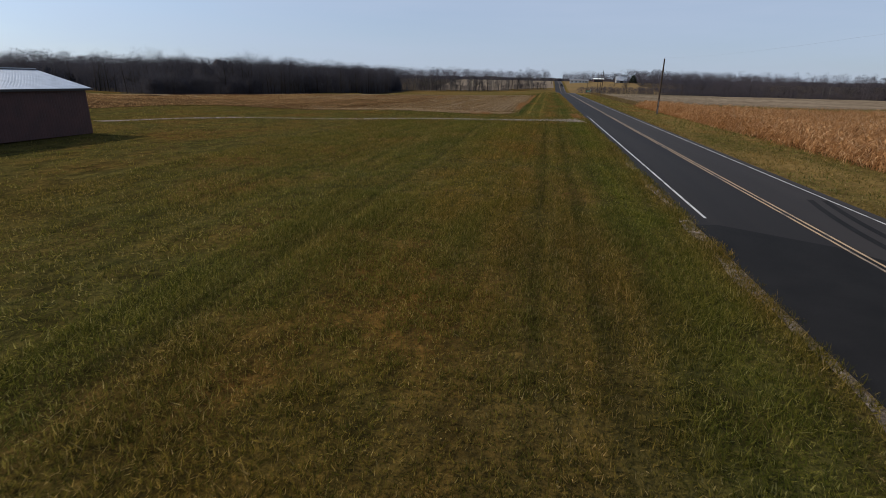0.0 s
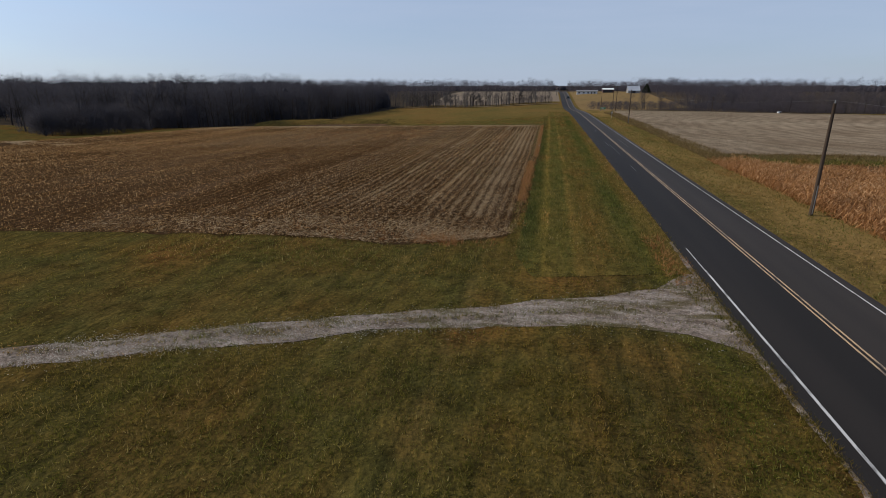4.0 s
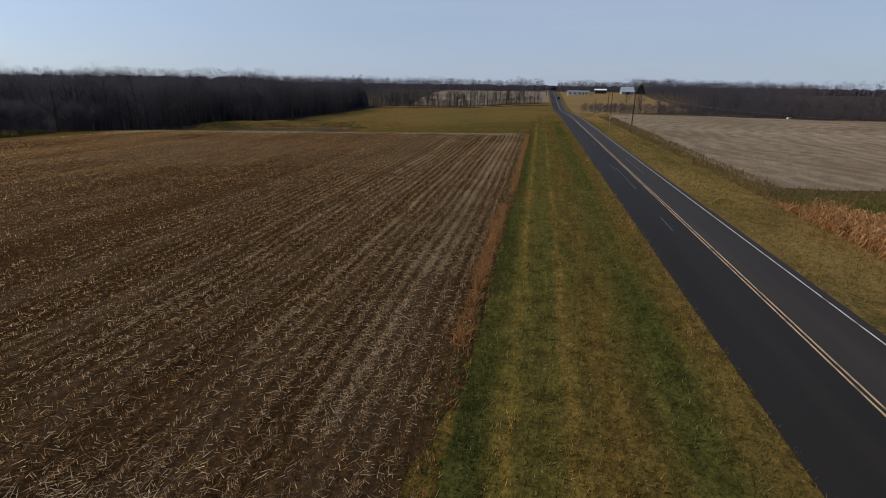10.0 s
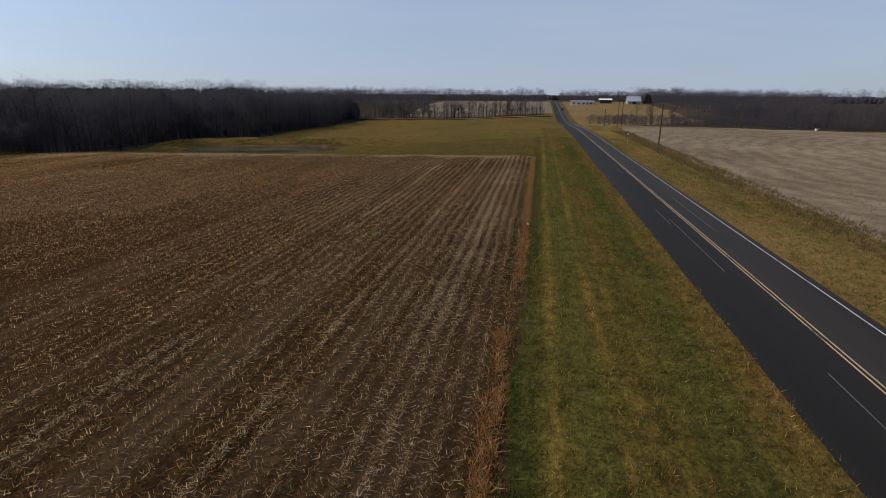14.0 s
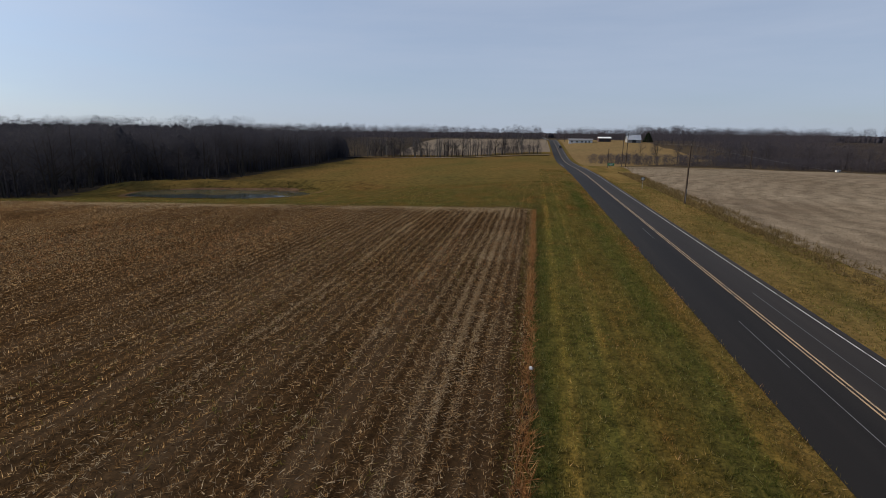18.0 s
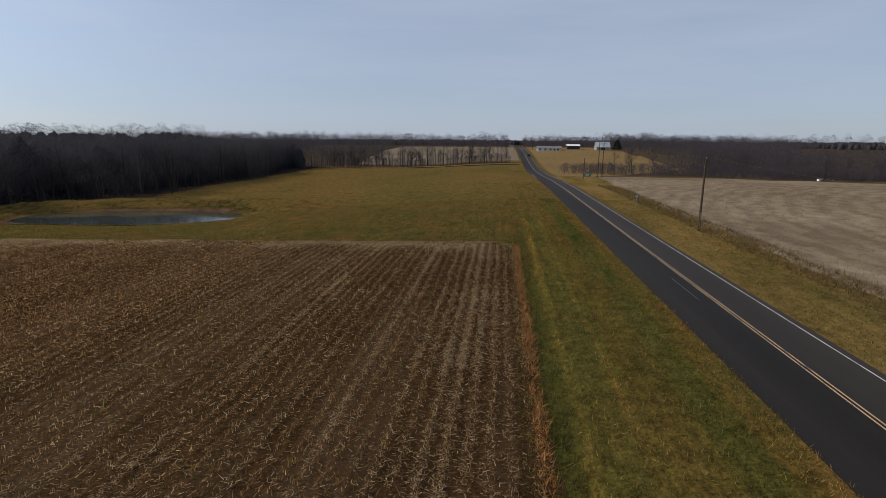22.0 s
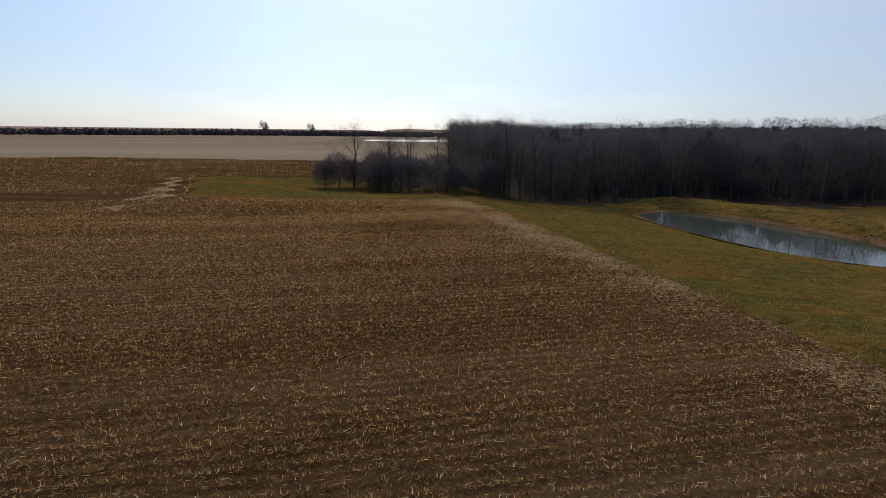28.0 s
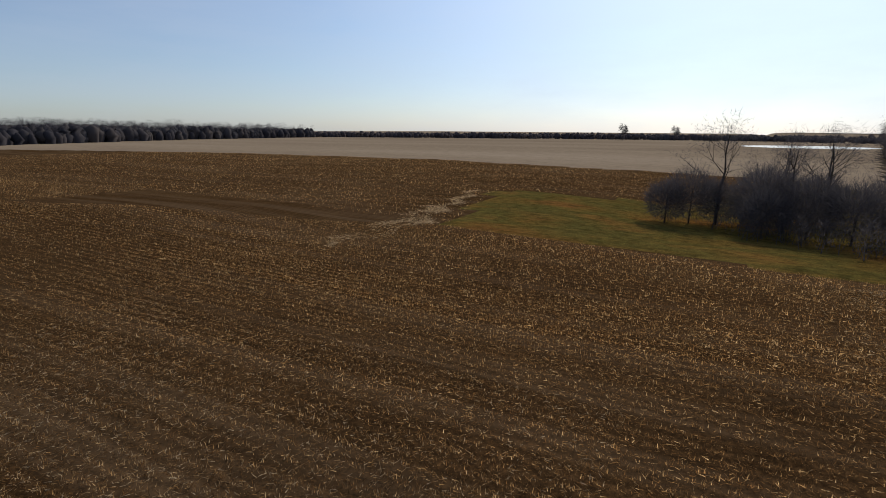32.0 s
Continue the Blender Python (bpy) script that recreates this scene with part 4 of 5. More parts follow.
stuff("rusty_grass", [
    tufts(-13.9, -13.3, 72, 97.5, 46, 0.42, 0.024, seed=51, blades=5, clumps=0.8),
    tufts(-13.4, -12.9, 104, 167, 34, 0.36, 0.026, seed=52, blades=5, clumps=1.0),
    tufts(-13.5, -13.0, 64, 168, 8, 0.28, 0.026, seed=56, blades=4, clumps=1.4),
    tufts(-19.6, -17.0, 58.6, 60.2, 34, 0.4, 0.026, seed=53, blades=5, clumps=1.0),
    tufts(-29, -14.5, 58.5, 62.5, 3, 0.3, 0.026, seed=57, blades=4, clumps=1.5),
    tufts(-5.4, -4.3, 54, 63, 12, 0.26, 0.025, seed=54, blades=4, clumps=1.4),
    tufts(-21.6, -19.8, 122, 152, 5, 0.2, 0.022, seed=59, blades=4, clumps=1.8),
    tufts(-17.0, -14.6, 126, 160, 3, 0.2, 0.022, seed=60, blades=4, clumps=1.8),
    tufts(-66, -38, 128, 150, 1.6, 0.3, 0.026, seed=58, blades=5, clumps=1.8),
    tufts(9.5, 11.5, 60, 104, 9, 0.5, 0.05, seed=55, blades=5),
], RUSTY, "rust-coloured dry grass tufts beside the field", "dry grass")

r5 = np.random.default_rng(5)
n = 14000
u = r5.random(n) ** 0.8
gxs = -4.2 - 26 * u
centre = np.interp(gxs, [-60, -40, -28, -18, -12, -6, -3.5], [32.3, 38.0, 43.0, 47.1, 49.4, 51.0, 51.8])
half = np.interp(gxs, [-60, -12, -7, -3.5], [0.75, 0.95, 1.9, 4.2])
gys = centre + half * np.where(r5.random(n) < 0.6, np.sign(r5.normal(size=n)) * 0.62 + r5.normal(0, 0.28, n), r5.normal(0, 0.75, n))
c0 = drop(gxs, gys)
c0[:, 2] += 0.03
s = r5.uniform(0.008, 0.026, len(c0))
tet = np.array([[1, 0, -0.4], [-0.5, 0.87, -0.4], [-0.5, -0.87, -0.4], [0, 0, 0.8]])
v = (c0[:, None, :] + tet[None] * s[:, None, None] * r5.uniform(0.7, 1.3, (len(c0), 4, 1))).reshape(-1, 3)
f = (np.arange(len(c0))[:, None, None] * 4 + np.array([[0, 1, 3], [1, 2, 3], [2, 0, 3]])[None]).reshape(-1, 3)
tagged(new("gravel_stones", mesh_of("gravel_stones", v, f, STONES)), "loose white and grey gravel stones", "gravel", kind="stuff")


def corn_plants(x0, x1, y0, y1, gap, leaves=7, seed=1, fallen=0.15):
    r = np.random.default_rng(seed)
    xs, ys = np.meshgrid(np.arange(x0, x1, 0.76), np.arange(y0, y1, gap))
    x, y = xs.ravel() + r.normal(0, 0.06, xs.size), ys.ravel() + r.normal(0, gap * 0.3, xs.size)
    n = len(x)
    b = drop(x, y)
    turn, lean = r.uniform(0, 2 * np.pi, n), np.abs(r.normal(0, 0.12, n)) + (r.random(n) < fallen) * r.uniform(0.3, 1.1, n)
    end = smooth01((y - 88) / 14) * (0.5 + value_noise(x, y, 4.0, 9))
    lodged = smooth01((x - 13.0 - 2.5 * value_noise(x, y, 5.0, 10)) / 2.5) * (y > 30)
    lean = lean + end * r.uniform(0, 0.9, n) + lodged * r.uniform(0.5, 1.3, n)
    h = r.uniform(1.15, 1.8, n) * (1 - 0.35 * np.minimum(end, 1))
    axis = np.stack([np.sin(lean) * np.cos(turn), np.sin(lean) * np.sin(turn), np.cos(lean)], -1)
    sets = [slivers(b, axis * h[:, None], 0.045, r=r)]
    for i in range(leaves):
        at = b + axis * (h * (0.2 + 0.8 * i / leaves))[:, None]
        t2 = r.uniform(0, 2 * np.pi, n)
        out = np.stack([np.cos(t2), np.sin(t2), 0 * t2], -1)
        mid = (out * 0.3 + np.array([0, 0, 0.16])) * r.uniform(0.7, 1.3, n)[:, None]
        v1, f1 = slivers(at, mid, 0.07, r=r)
        v2, f2 = slivers(at + mid, (out * 0.25 - np.array([0, 0, 0.4])) * r.uniform(0.6, 1.3, n)[:, None], 0.07, r=r)
        sets += [(v1, f1), (v2, f2)]
    return join(sets)


stuff("standing_corn", [corn_plants(10.1, 26, -6, 101, 0.34, 7, 61), corn_plants(26, 74, -6, 101, 0.9, 5, 62), corn_plants(9.9, 11.2, -6, 96, 0.3, 8, 63, 0.4)],
      CORN, "standing dry orange-brown corn plants", "corn")


# ---- trees ----
def tree_mesh(seed, height, spread=0.32, twigs=900, twig_w=0.05, bark=BARK):
    """A bare tree: a tapered trunk with limbs as one mesh, and its crown of fine twigs as another."""
    r = np.random.default_rng(seed)
    segs = []
    lean = r.normal(0, 0.04, 2)
    pts = [np.zeros(3)]
    for i in range(1, 6):
        pts.append(np.array([lean[0] * i * height / 5 + r.normal(0, 0.12), lean[1] * i * height / 5 + r.normal(0, 0.12), height * 0.85 * i / 5]))
    rad = lambda u: 0.017 * height * (1 - 0.86 * u) + 0.012
    for i in range(5):
        segs.append((pts[i], pts[i + 1], rad(i / 5), rad((i + 1) / 5)))
    tips = [(pts[-1], np.array([0, 0, 1.0]))]
    for i in range(11):
        u = r.uniform(0.25, 0.95)
        k = min(int(u * 5), 4)
        p = pts[k] + (pts[k + 1] - pts[k]) * (u * 5 - k)
        t = r.uniform(0, 2 * np.pi)
        out = np.array([np.cos(t), np.sin(t), r.uniform(0.5, 1.3)])
        out /= np.linalg.norm(out)
        ln = height * spread * (1.15 - 0.6 * u) * r.uniform(0.7, 1.2)
        m = p + out * ln * 0.5
        q = m + (out + np.array([0, 0, 0.35]) + r.normal(0, 0.15, 3)) * ln * 0.5
        segs += [(p, m, rad(u) * 0.5, rad(u) * 0.34), (m, q, rad(u) * 0.34, 0.015)]
        tips += [(m, out), (q, out), (q, out)]
        for _ in range(2):
            o2 = out + r.normal(0, 0.5, 3) + np.array([0, 0, 0.3])
            o2 /= np.linalg.norm(o2)
            q2 = m + o2 * ln * 0.45
            segs.append((m, q2, rad(u) * 0.25, 0.012))
            tips.append((q2, o2))
    vs, fs, o = [], [], 0
    for p, q, r0, r1 in segs:
        d = (q - p) / (np.linalg.norm(q - p) + 1e-9)
        s1 = np.cross(d, [0.3, 0.9, 0.1])
        s1 /= np.linalg.norm(s1)
        s2 = np.cross(d, s1)
        for c, rr in ((p, r0), (q, r1)):
            for j in range(5):
                an = j * 2 * np.pi / 5
                vs.append(c + rr * (np.cos(an) * s1 + np.sin(an) * s2))
        fs += [[o + j, o + (j + 1) % 5, o + 5 + (j + 1) % 5, o + 5 + j] for j in range(5)]
        o += 10
    trunk = mesh_of("trunk", vs, fs, bark, None, True)
    pick = r.integers(0, len(tips), twigs)
    base = np.array([tips[i][0] for i in pick]) + r.normal(0, height * 0.055, (twigs, 3))
    way = np.array([tips[i][1] for i in pick]) * 0.6 + r.normal(0, 0.7, (twigs, 3)) + np.array([0, 0, 0.1])
    way *= (r.uniform(0.025, 0.075, twigs) * height / (np.linalg.norm(way, axis=1) + 1e-9))[:, None]
    v, f = slivers(base, way, twig_w * r.uniform(0.5, 1.2, twigs), r=r)
    return trunk, mesh_of("crown", v, f, TWIGS)


def tree(meshes, x, y, scale, turn, label, group, name="bare_tree", sink=0.1):
    t = thing(name, pose(x, y, float(land(x, y)) - sink, 0, 0, turn) @ Matrix.Scale(scale, 4), label, "tree", group)
    part("trunk", meshes[0], None, t)
    part("crown", meshes[1], None, t, "fine bare twigs")
    return t


KINDS = [tree_mesh(100 + i, 15.0, 0.3 + 0.03 * i, 1200, 0.048) for i in range(5)]
SLIM = [tree_mesh(120 + i, 13.0, 0.2, 420, 0.05, PALE_BARK) for i in range(3)]
rt = random.Random(4)


def line_of(points, step, kinds, lo, hi, label, group, spread=2.5):
    for (x0, y0), (x1, y1) in zip(points, points[1:]):
        n = max(1, int(math.hypot(x1 - x0, y1 - y0) / step))
        for i in range(n):
            u = (i + rt.random()) / n
            tree(rt.choice(kinds), x0 + (x1 - x0) * u + rt.gauss(0, spread * 0.5), y0 + (y1 - y0) * u + rt.gauss(0, spread * 0.5), rt.uniform(lo, hi), rt.uniform(0, 360), label, group)


line_of([(-118, 178), (-125, 222), (-110, 240), (-114, 263), (-117, 300), (-119, 352)], 2.6, KINDS, 0.72, 1.08, "leafless dark grey tree at the edge of the wood", "trees at the wood's edge", 4)
line_of([(-165, 178), (-118, 180)], 2.4, KINDS, 0.85, 1.12, "leafless dark grey tree at the edge of the wood", "trees at the wood's edge", 4)
line_of([(-112, 392), (-60, 396), (-14, 398)], 0.8, SLIM + SLIM + KINDS[:1], 0.6, 1.05, "slim leafless tree with pale trunk along the creek", "trees along the creek", 5)
line_of([(34, 340), (70, 346), (110, 326), (240, 302), (420, 262)], 4.0, KINDS + SLIM, 0.4, 0.8, "leafless grey-brown tree behind the bean field", "trees behind the bean field", 6)
line_of([(-165, 180), (-240, 198), (-330, 214), (-430, 238)], 7.0, KINDS, 0.95, 1.25, "leafless dark grey tree at the edge of the wood", "trees at the wood's edge", 6)
line_of([(-130, 196), (-150, 230), (-128, 262), (-136, 310), (-142, 360)], 5.0, KINDS, 0.98, 1.16, "tall leafless tree standing above the wood", "tall trees in the wood", 12)
for x, y, sc in ((-145, 147, 1.0), (-143, 160, 0.92), (-141.5, 155, 0.86), (-128, 166, 0.9), (-122, 172, 0.8), (-150, 152, 0.7), (-156, 156, 0.85), (-163, 157, 0.9), (-166, 164, 0.95), (-152, 168, 0.9), (-138, 171, 0.85), (-158, 174, 1.0), (-131, 176, 0.9), (-147, 180, 1.0)):
    tree(rt.choice(KINDS), x, y, sc, rt.uniform(0, 360), "tall leafless tree in the hedgerow beside the field", "hedgerow trees")


def thicket(name, spots, height, each, width, mat, label, category, seed, low=0.0, rise=(1.0, 3.6), reach=(0.06, 0.16), bias=0.75):
    """Masses of bare twigs standing over many spots: woods too far off or too dense to part into trees."""
    r = np.random.default_rng(seed)
    spots = np.asarray(spots)
    n = len(spots)
    h = height * r.uniform(0.8, 1.12, n) * (0.84 + 0.3 * value_noise(spots[:, 0], spots[:, 1], 16.0, seed))
    b = np.repeat(drop(spots[:, 0], spots[:, 1]), each, 0)
    hh = np.repeat(h, each)
    u = r.random(len(b)) ** bias
    rad = hh * 0.24 * np.sqrt(np.clip(1 - ((u - 0.45) / 0.56) ** 2, 0.02, 1)) * np.sqrt(r.random(len(b)))
    t = r.uniform(0, 2 * np.pi, len(b))
    b = b + np.stack([rad * np.cos(t), rad * np.sin(t), hh * (low + (0.93 - low) * u)], -1)
    way = np.stack([np.cos(t), np.sin(t), r.uniform(*rise, len(b))], -1) + r.normal(0, 0.35, (len(b), 3))
    way *= (hh * r.uniform(*reach, len(b)) / np.linalg.norm(way, axis=1))[:, None]
    sets = [slivers(b, way, width * r.uniform(0.5, 1.5, len(b)), r=r)]
    tb = drop(spots[:, 0], spots[:, 1])
    sets.append(slivers(tb, np.stack([r.normal(0, 0.3, n), r.normal(0, 0.3, n), h * 0.7], -1), height * 0.022, r=r))
    return stuff(name, sets, mat, label, category)


def spots_in(poly, per_m2, seed):
    r = np.random.default_rng(seed)
    px, py = [p[0] for p in poly], [p[1] for p in poly]
    n = int((max(px) - min(px)) * (max(py) - min(py)) * per_m2)
    x, y = r.uniform(min(px), max(px), n), r.uniform(min(py), max(py), n)
    k = inside(x, y, poly)
    return np.stack([x[k], y[k]], -1)


def canopy(name, spots, height, mat, label, category, seed, wide=0.42):
    """Close-set rounded crowns, each its own uneven dome down to the ground: the body of woods seen from afar."""
    r = np.random.default_rng(seed)
    spots = np.asarray(spots)
    n, k = len(spots), 6
    h = height * r.uniform(0.62, 1.12, n) * (0.82 + 0.36 * value_noise(spots[:, 0], spots[:, 1], 30.0, seed))
    base = drop(spots[:, 0], spots[:, 1])
    base[:, 2] -= 0.3
    rings = []
    for up, out in ((0.0, 0.8), (0.42, 1.0), (0.78, 0.72), (0.95, 0.3)):
        an = np.arange(k)[None] * 2 * np.pi / k + r.uniform(0, 2, (n, 1))
        rad = h[:, None] * wide * out * r.uniform(0.75, 1.25, (n, k))
        rings.append(np.stack([rad * np.cos(an), rad * np.sin(an), h[:, None] * (up + (0.07 if up else 0.0) * r.normal(size=(n, k)))], -1))
    v = np.concatenate(rings + [np.stack([0 * h, 0 * h, h], -1)[:, None]], 1) + base[:, None]
    f = [(q * k + i, q * k + (i + 1) % k, (q + 1) * k + (i + 1) % k) for q in range(3) for i in range(k)] + [(q * k + i, (q + 1) * k + (i + 1) % k, (q + 1) * k + i) for q in range(3) for i in range(k)] + [(3 * k + i, 3 * k + (i + 1) % k, 4 * k) for i in range(k)]
    f = (np.arange(n)[:, None, None] * (4 * k + 1) + np.array(f)[None]).reshape(-1, 3)
    return tagged(new(name, mesh_of(name, v.reshape(-1, 3), f, mat, None, True)), label, category, kind="stuff")


deep = [(-121, 182), (-128, 222), (-112, 243), (-117, 300), (-120, 360), (-112, 392), (-190, 430), (-260, 400), (-250, 215), (-165, 182)]
front = [(-119, 180), (-126, 222), (-110, 242), (-115, 300), (-118, 360), (-110, 392), (-140, 404), (-150, 360), (-146, 300), (-140, 250), (-156, 226), (-148, 198), (-165, 192), (-165, 180)]
thicket("wood_trees", spots_in(front, 0.045, 71), 15.4, 330, 0.1, TWIGS, "dense dark leafless wood behind the pond", "wood", 71, 0.0, (0.0, 1.0), (0.02, 0.06))
thicket("wood_tops", spots_in(deep, 0.03, 85), 16.2, 290, 0.12, TWIGS, "crowns of the dark leafless wood", "wood", 85, 0.4, (0.0, 1.0), (0.02, 0.055))
back = [(-250, 215), (-260, 400), (-190, 430), (-300, 560), (-700, 560), (-700, 296), (-330, 222)]
rim = [(-165, 184), (-250, 205), (-330, 220), (-430, 242), (-430, 290), (-250, 250), (-165, 225)]
thicket("far_wood_trees", np.concatenate([spots_in(back, 0.006, 72), spots_in(rim, 0.035, 86)]), 17.0, 125, 0.19, TWIGS, "leafless wood stretching into the distance", "wood", 72, 0.1, (0.0, 1.4), (0.03, 0.09))
canopy("wood_depths", np.concatenate([spots_in(back, 0.012, 87), spots_in([(-160, 232), (-150, 300), (-150, 380), (-240, 395), (-240, 240)], 0.012, 88)]), 9.5, TWIGS, "close-grown inner part of the dark wood", "wood", 87)
canopy("wood_heart", spots_in([(-134, 192), (-140, 224), (-124, 250), (-128, 300), (-130, 360), (-122, 388), (-150, 396), (-160, 300), (-160, 230), (-164, 194)], 0.04, 94), 11.8, TWIGS, "close-grown heart of the dark wood behind the pond", "wood", 94, 0.34)
thicket("underwood", np.concatenate([spots_in(deep, 0.05, 73), spots_in([(-119, 180), (-126, 222), (-111, 240), (-115, 263), (-118, 352), (-126, 352), (-124, 263), (-120, 244), (-134, 224), (-128, 180)], 0.35, 74)]),
        7.0, 60, 0.14, TWIGS, "dark brush under the trees", "brush", 73, 0.0, (0.1, 1.6), (0.05, 0.13))
thicket("hedge_brush", spots_in([(-136, 146), (-122, 160), (-116, 172), (-126, 178), (-152, 186), (-170, 172), (-168, 156), (-150, 148)], 0.22, 75), 4.4, 90, 0.06, TWIGS, "bare brush in the hedgerow", "brush", 75)
for i, (x, y, h) in enumerate(((-141, 143.5, 8.5), (-138, 140.5, 6.5), (-140, 152.5, 9.5), (-137, 157, 8.5), (-134, 161, 8.0), (-124, 167, 7.0), (-131, 168, 9.0), (-121, 173, 7.5), (-146, 153, 9.0), (-150, 160, 8.0), (-139, 166, 8.5), (-128, 173, 8.0), (-135, 152, 6.5), (-143, 147, 7.0))):
    bush = thing("bush", pose(x, y, float(land(x, y))), "rounded leafless bush in the hedgerow", "bush", "hedgerow bushes")
    r = np.random.default_rng(300 + i)
    n = 3300
    u = r.normal(size=(n, 3))
    u = u / np.linalg.norm(u, axis=1)[:, None] * (r.random(n) ** 0.4)[:, None]
    base = np.stack([u[:, 0] * h * 0.42, u[:, 1] * h * 0.42, h * (0.48 + 0.4 * u[:, 2])], -1)
    way = u * h * 0.12 + r.normal(0, h * 0.05, (n, 3)) + np.array([0, 0, h * 0.05])
    v, f = slivers(base, way, 0.06, r=r)
    part("crown", mesh_of("crown", v, f, TWIGS), None, bush)
    part("stem", rod((0, 0, -0.1), (0.2, 0.1, h * 0.6), 0.12, 0.04, 6), BARK, bush)
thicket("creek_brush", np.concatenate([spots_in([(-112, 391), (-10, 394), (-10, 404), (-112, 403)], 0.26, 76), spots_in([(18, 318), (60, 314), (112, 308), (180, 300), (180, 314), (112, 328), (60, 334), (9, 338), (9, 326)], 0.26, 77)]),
        4.4, 75, 0.11, HAZED_TWIGS, "brown brush along the creek", "brush", 76, 0.0, (0.2, 2.0), (0.06, 0.15))
right_front = [(106, 320), (70, 372), (90, 392), (128, 350), (250, 330), (330, 312), (330, 284), (240, 303)]
thicket("hill_woods", np.concatenate([spots_in(BACK_WOOD, 0.014, 81), spots_in(HILL_WOOD, 0.025, 82)]), 12.0, 120, 0.21, HAZED_TWIGS, "leafless wood on the far hill", "wood", 81, 0.0, (0.1, 1.2), (0.025, 0.07))
thicket("right_wood_trees", np.concatenate([spots_in(right_front, 0.085, 83), spots_in([(68, 478), (64, 600), (96, 600), (150, 420), (110, 360), (76, 368), (72, 420)], 0.035, 84), spots_in(RIGHT_WOOD, 0.004, 78)]), 11.8, 170, 0.17, HAZED_TWIGS, "leafless brown-grey wood behind the bean field", "wood", 78, 0.0, (0.1, 1.2), (0.02, 0.06))
rs = np.random.default_rng(79)
ring = []
for yaw, dist, deepness, count in ((-75, 900, 300, 500), (-45, 760, 500, 900), (-20, 800, 500, 900), (0, 900, 400, 800), (20, 800, 400, 700), (45, 900, 400, 500), (70, 1000, 300, 500), (95, 930, 250, 700), (120, 900, 250, 700), (145, 900, 300, 600)):
    count = int(count * 1.05)
    t = np.radians(yaw + rs.uniform(-14, 14, count))
    d = dist + deepness * rs.random(count) ** 1.5
    ring.append(np.stack([-np.sin(t) * d, 150 + np.cos(t) * d], -1))
# crowns on the horizon take the twig colour with haze painted in
canopy("horizon_woods", np.concatenate(ring), 8.0, HAZED_TWIGS, "distant leafless woods along the horizon", "wood", 79, 0.5)
west_edge = [(-222, -244), (-440, -341), (-700, -400), (-700, -520), (-260, -420), (-150, -330)]
thicket("west_wood", spots_in(west_edge, 0.018, 80), 18.0, 110, 0.17, TWIGS, "leafless wood beyond the corn field", "wood", 80, 0.0, (0.2, 1.6), (0.04, 0.11))
canopy("west_wood_depths", spots_in(west_edge, 0.03, 90), 11.5, TWIGS, "close-grown inner part of the wood beyond the corn field", "wood", 90)
FULL = tree_mesh(140, 15.0, 0.42, 2600, 0.22)
for x, y, sc in ((-840, 36, 1.45), (-870, 102, 1.3)):
    tree(FULL, x, y, sc, 30, "lone round bare tree far out in the fields", "lone trees")


def evergreen(x, y, h, wide, label):
    t = thing("evergreen_tree", pose(x, y, float(land(x, y)) - 0.1), label, "tree")
    part("trunk", rod((0, 0, 0), (0, 0, h * 0.9), 0.2, 0.04), BARK, t)
    r = np.random.default_rng(int(abs(x)))
    n = 1500
    u = r.random(n) ** 1.3
    an, q = r.uniform(0, 2 * np.pi, n), np.sqrt(r.random(n))
    rad = wide * (1 - u) ** 0.7 * q
    base = np.stack([rad * np.cos(an), rad * np.sin(an), h * (0.08 + 0.9 * u)], -1)
    way = np.stack([np.cos(an), np.sin(an), r.uniform(-0.2, 0.8, n)], -1) * r.uniform(0.4, 1.0, n)[:, None]
    v, f = slivers(base, way, 0.3, r=r)
    part("crown", mesh_of("crown", v, f, NEEDLES), None, t, "dense dark needles")


evergreen(65, 490, 7, 3.5, "dark evergreen beside the far barn")
evergreen(152, 262, 11, 6, "dark evergreen at the edge of the brown wood")
evergreen(-178, 250, 17, 4.5, "tall dark evergreen standing above the bare wood")


# ---- pond and far water ----
def water(name, cx, cy, ax, ay, z, label, mat=WATER, bow=2.0, slant=0.0):
    n = 72
    t = np.linspace(0, 2 * np.pi, n, endpoint=False)
    k = (1 + 0.02 * np.sin(3 * t + 1) + 0.015 * np.sin(5 * t)) / (np.abs(np.cos(t)) ** bow + np.abs(np.sin(t)) ** bow) ** (1 / bow)
    ring2 = np.stack([cx + ax * k * np.cos(t), cy + ay * k * np.sin(t) + slant * ax * k * np.cos(t), np.full(n, z)], -1)
    bm = bmesh.new()
    bm.faces.new([bm.verts.new(p) for p in ring2])
    me2 = bpy.data.meshes.new(name)
    bm.to_mesh(me2)
    bm.free()
    me2.materials.append(mat)
    return tagged(new(name, me2), label, "water", kind="structure")


water("water", POND[0], POND[1], POND[2] * 1.05, POND[3] * 1.05, POND[4], "still silty farm pond reflecting the sky", WATER, 2.4, POND_SLANT)
an = np.linspace(0, 2 * np.pi, 96, endpoint=False)
rim_k = 1 / (np.abs(np.cos(an)) ** 2.4 + np.abs(np.sin(an)) ** 2.4) ** (1 / 2.4)
shore = []
for out in (0.99, 1.05, 1.1 + 0.03 * np.sin(an * 7)):
    sx2 = POND[0] + POND[2] * out * rim_k * np.cos(an)
    sy2 = POND[1] + POND[3] * out * rim_k * np.sin(an) + POND_SLANT * (sx2 - POND[0])
    shore.append(np.stack([sx2, sy2, np.maximum(land(sx2, sy2), POND[4] - 0.1) + 0.03], -1))
q = np.arange(96)
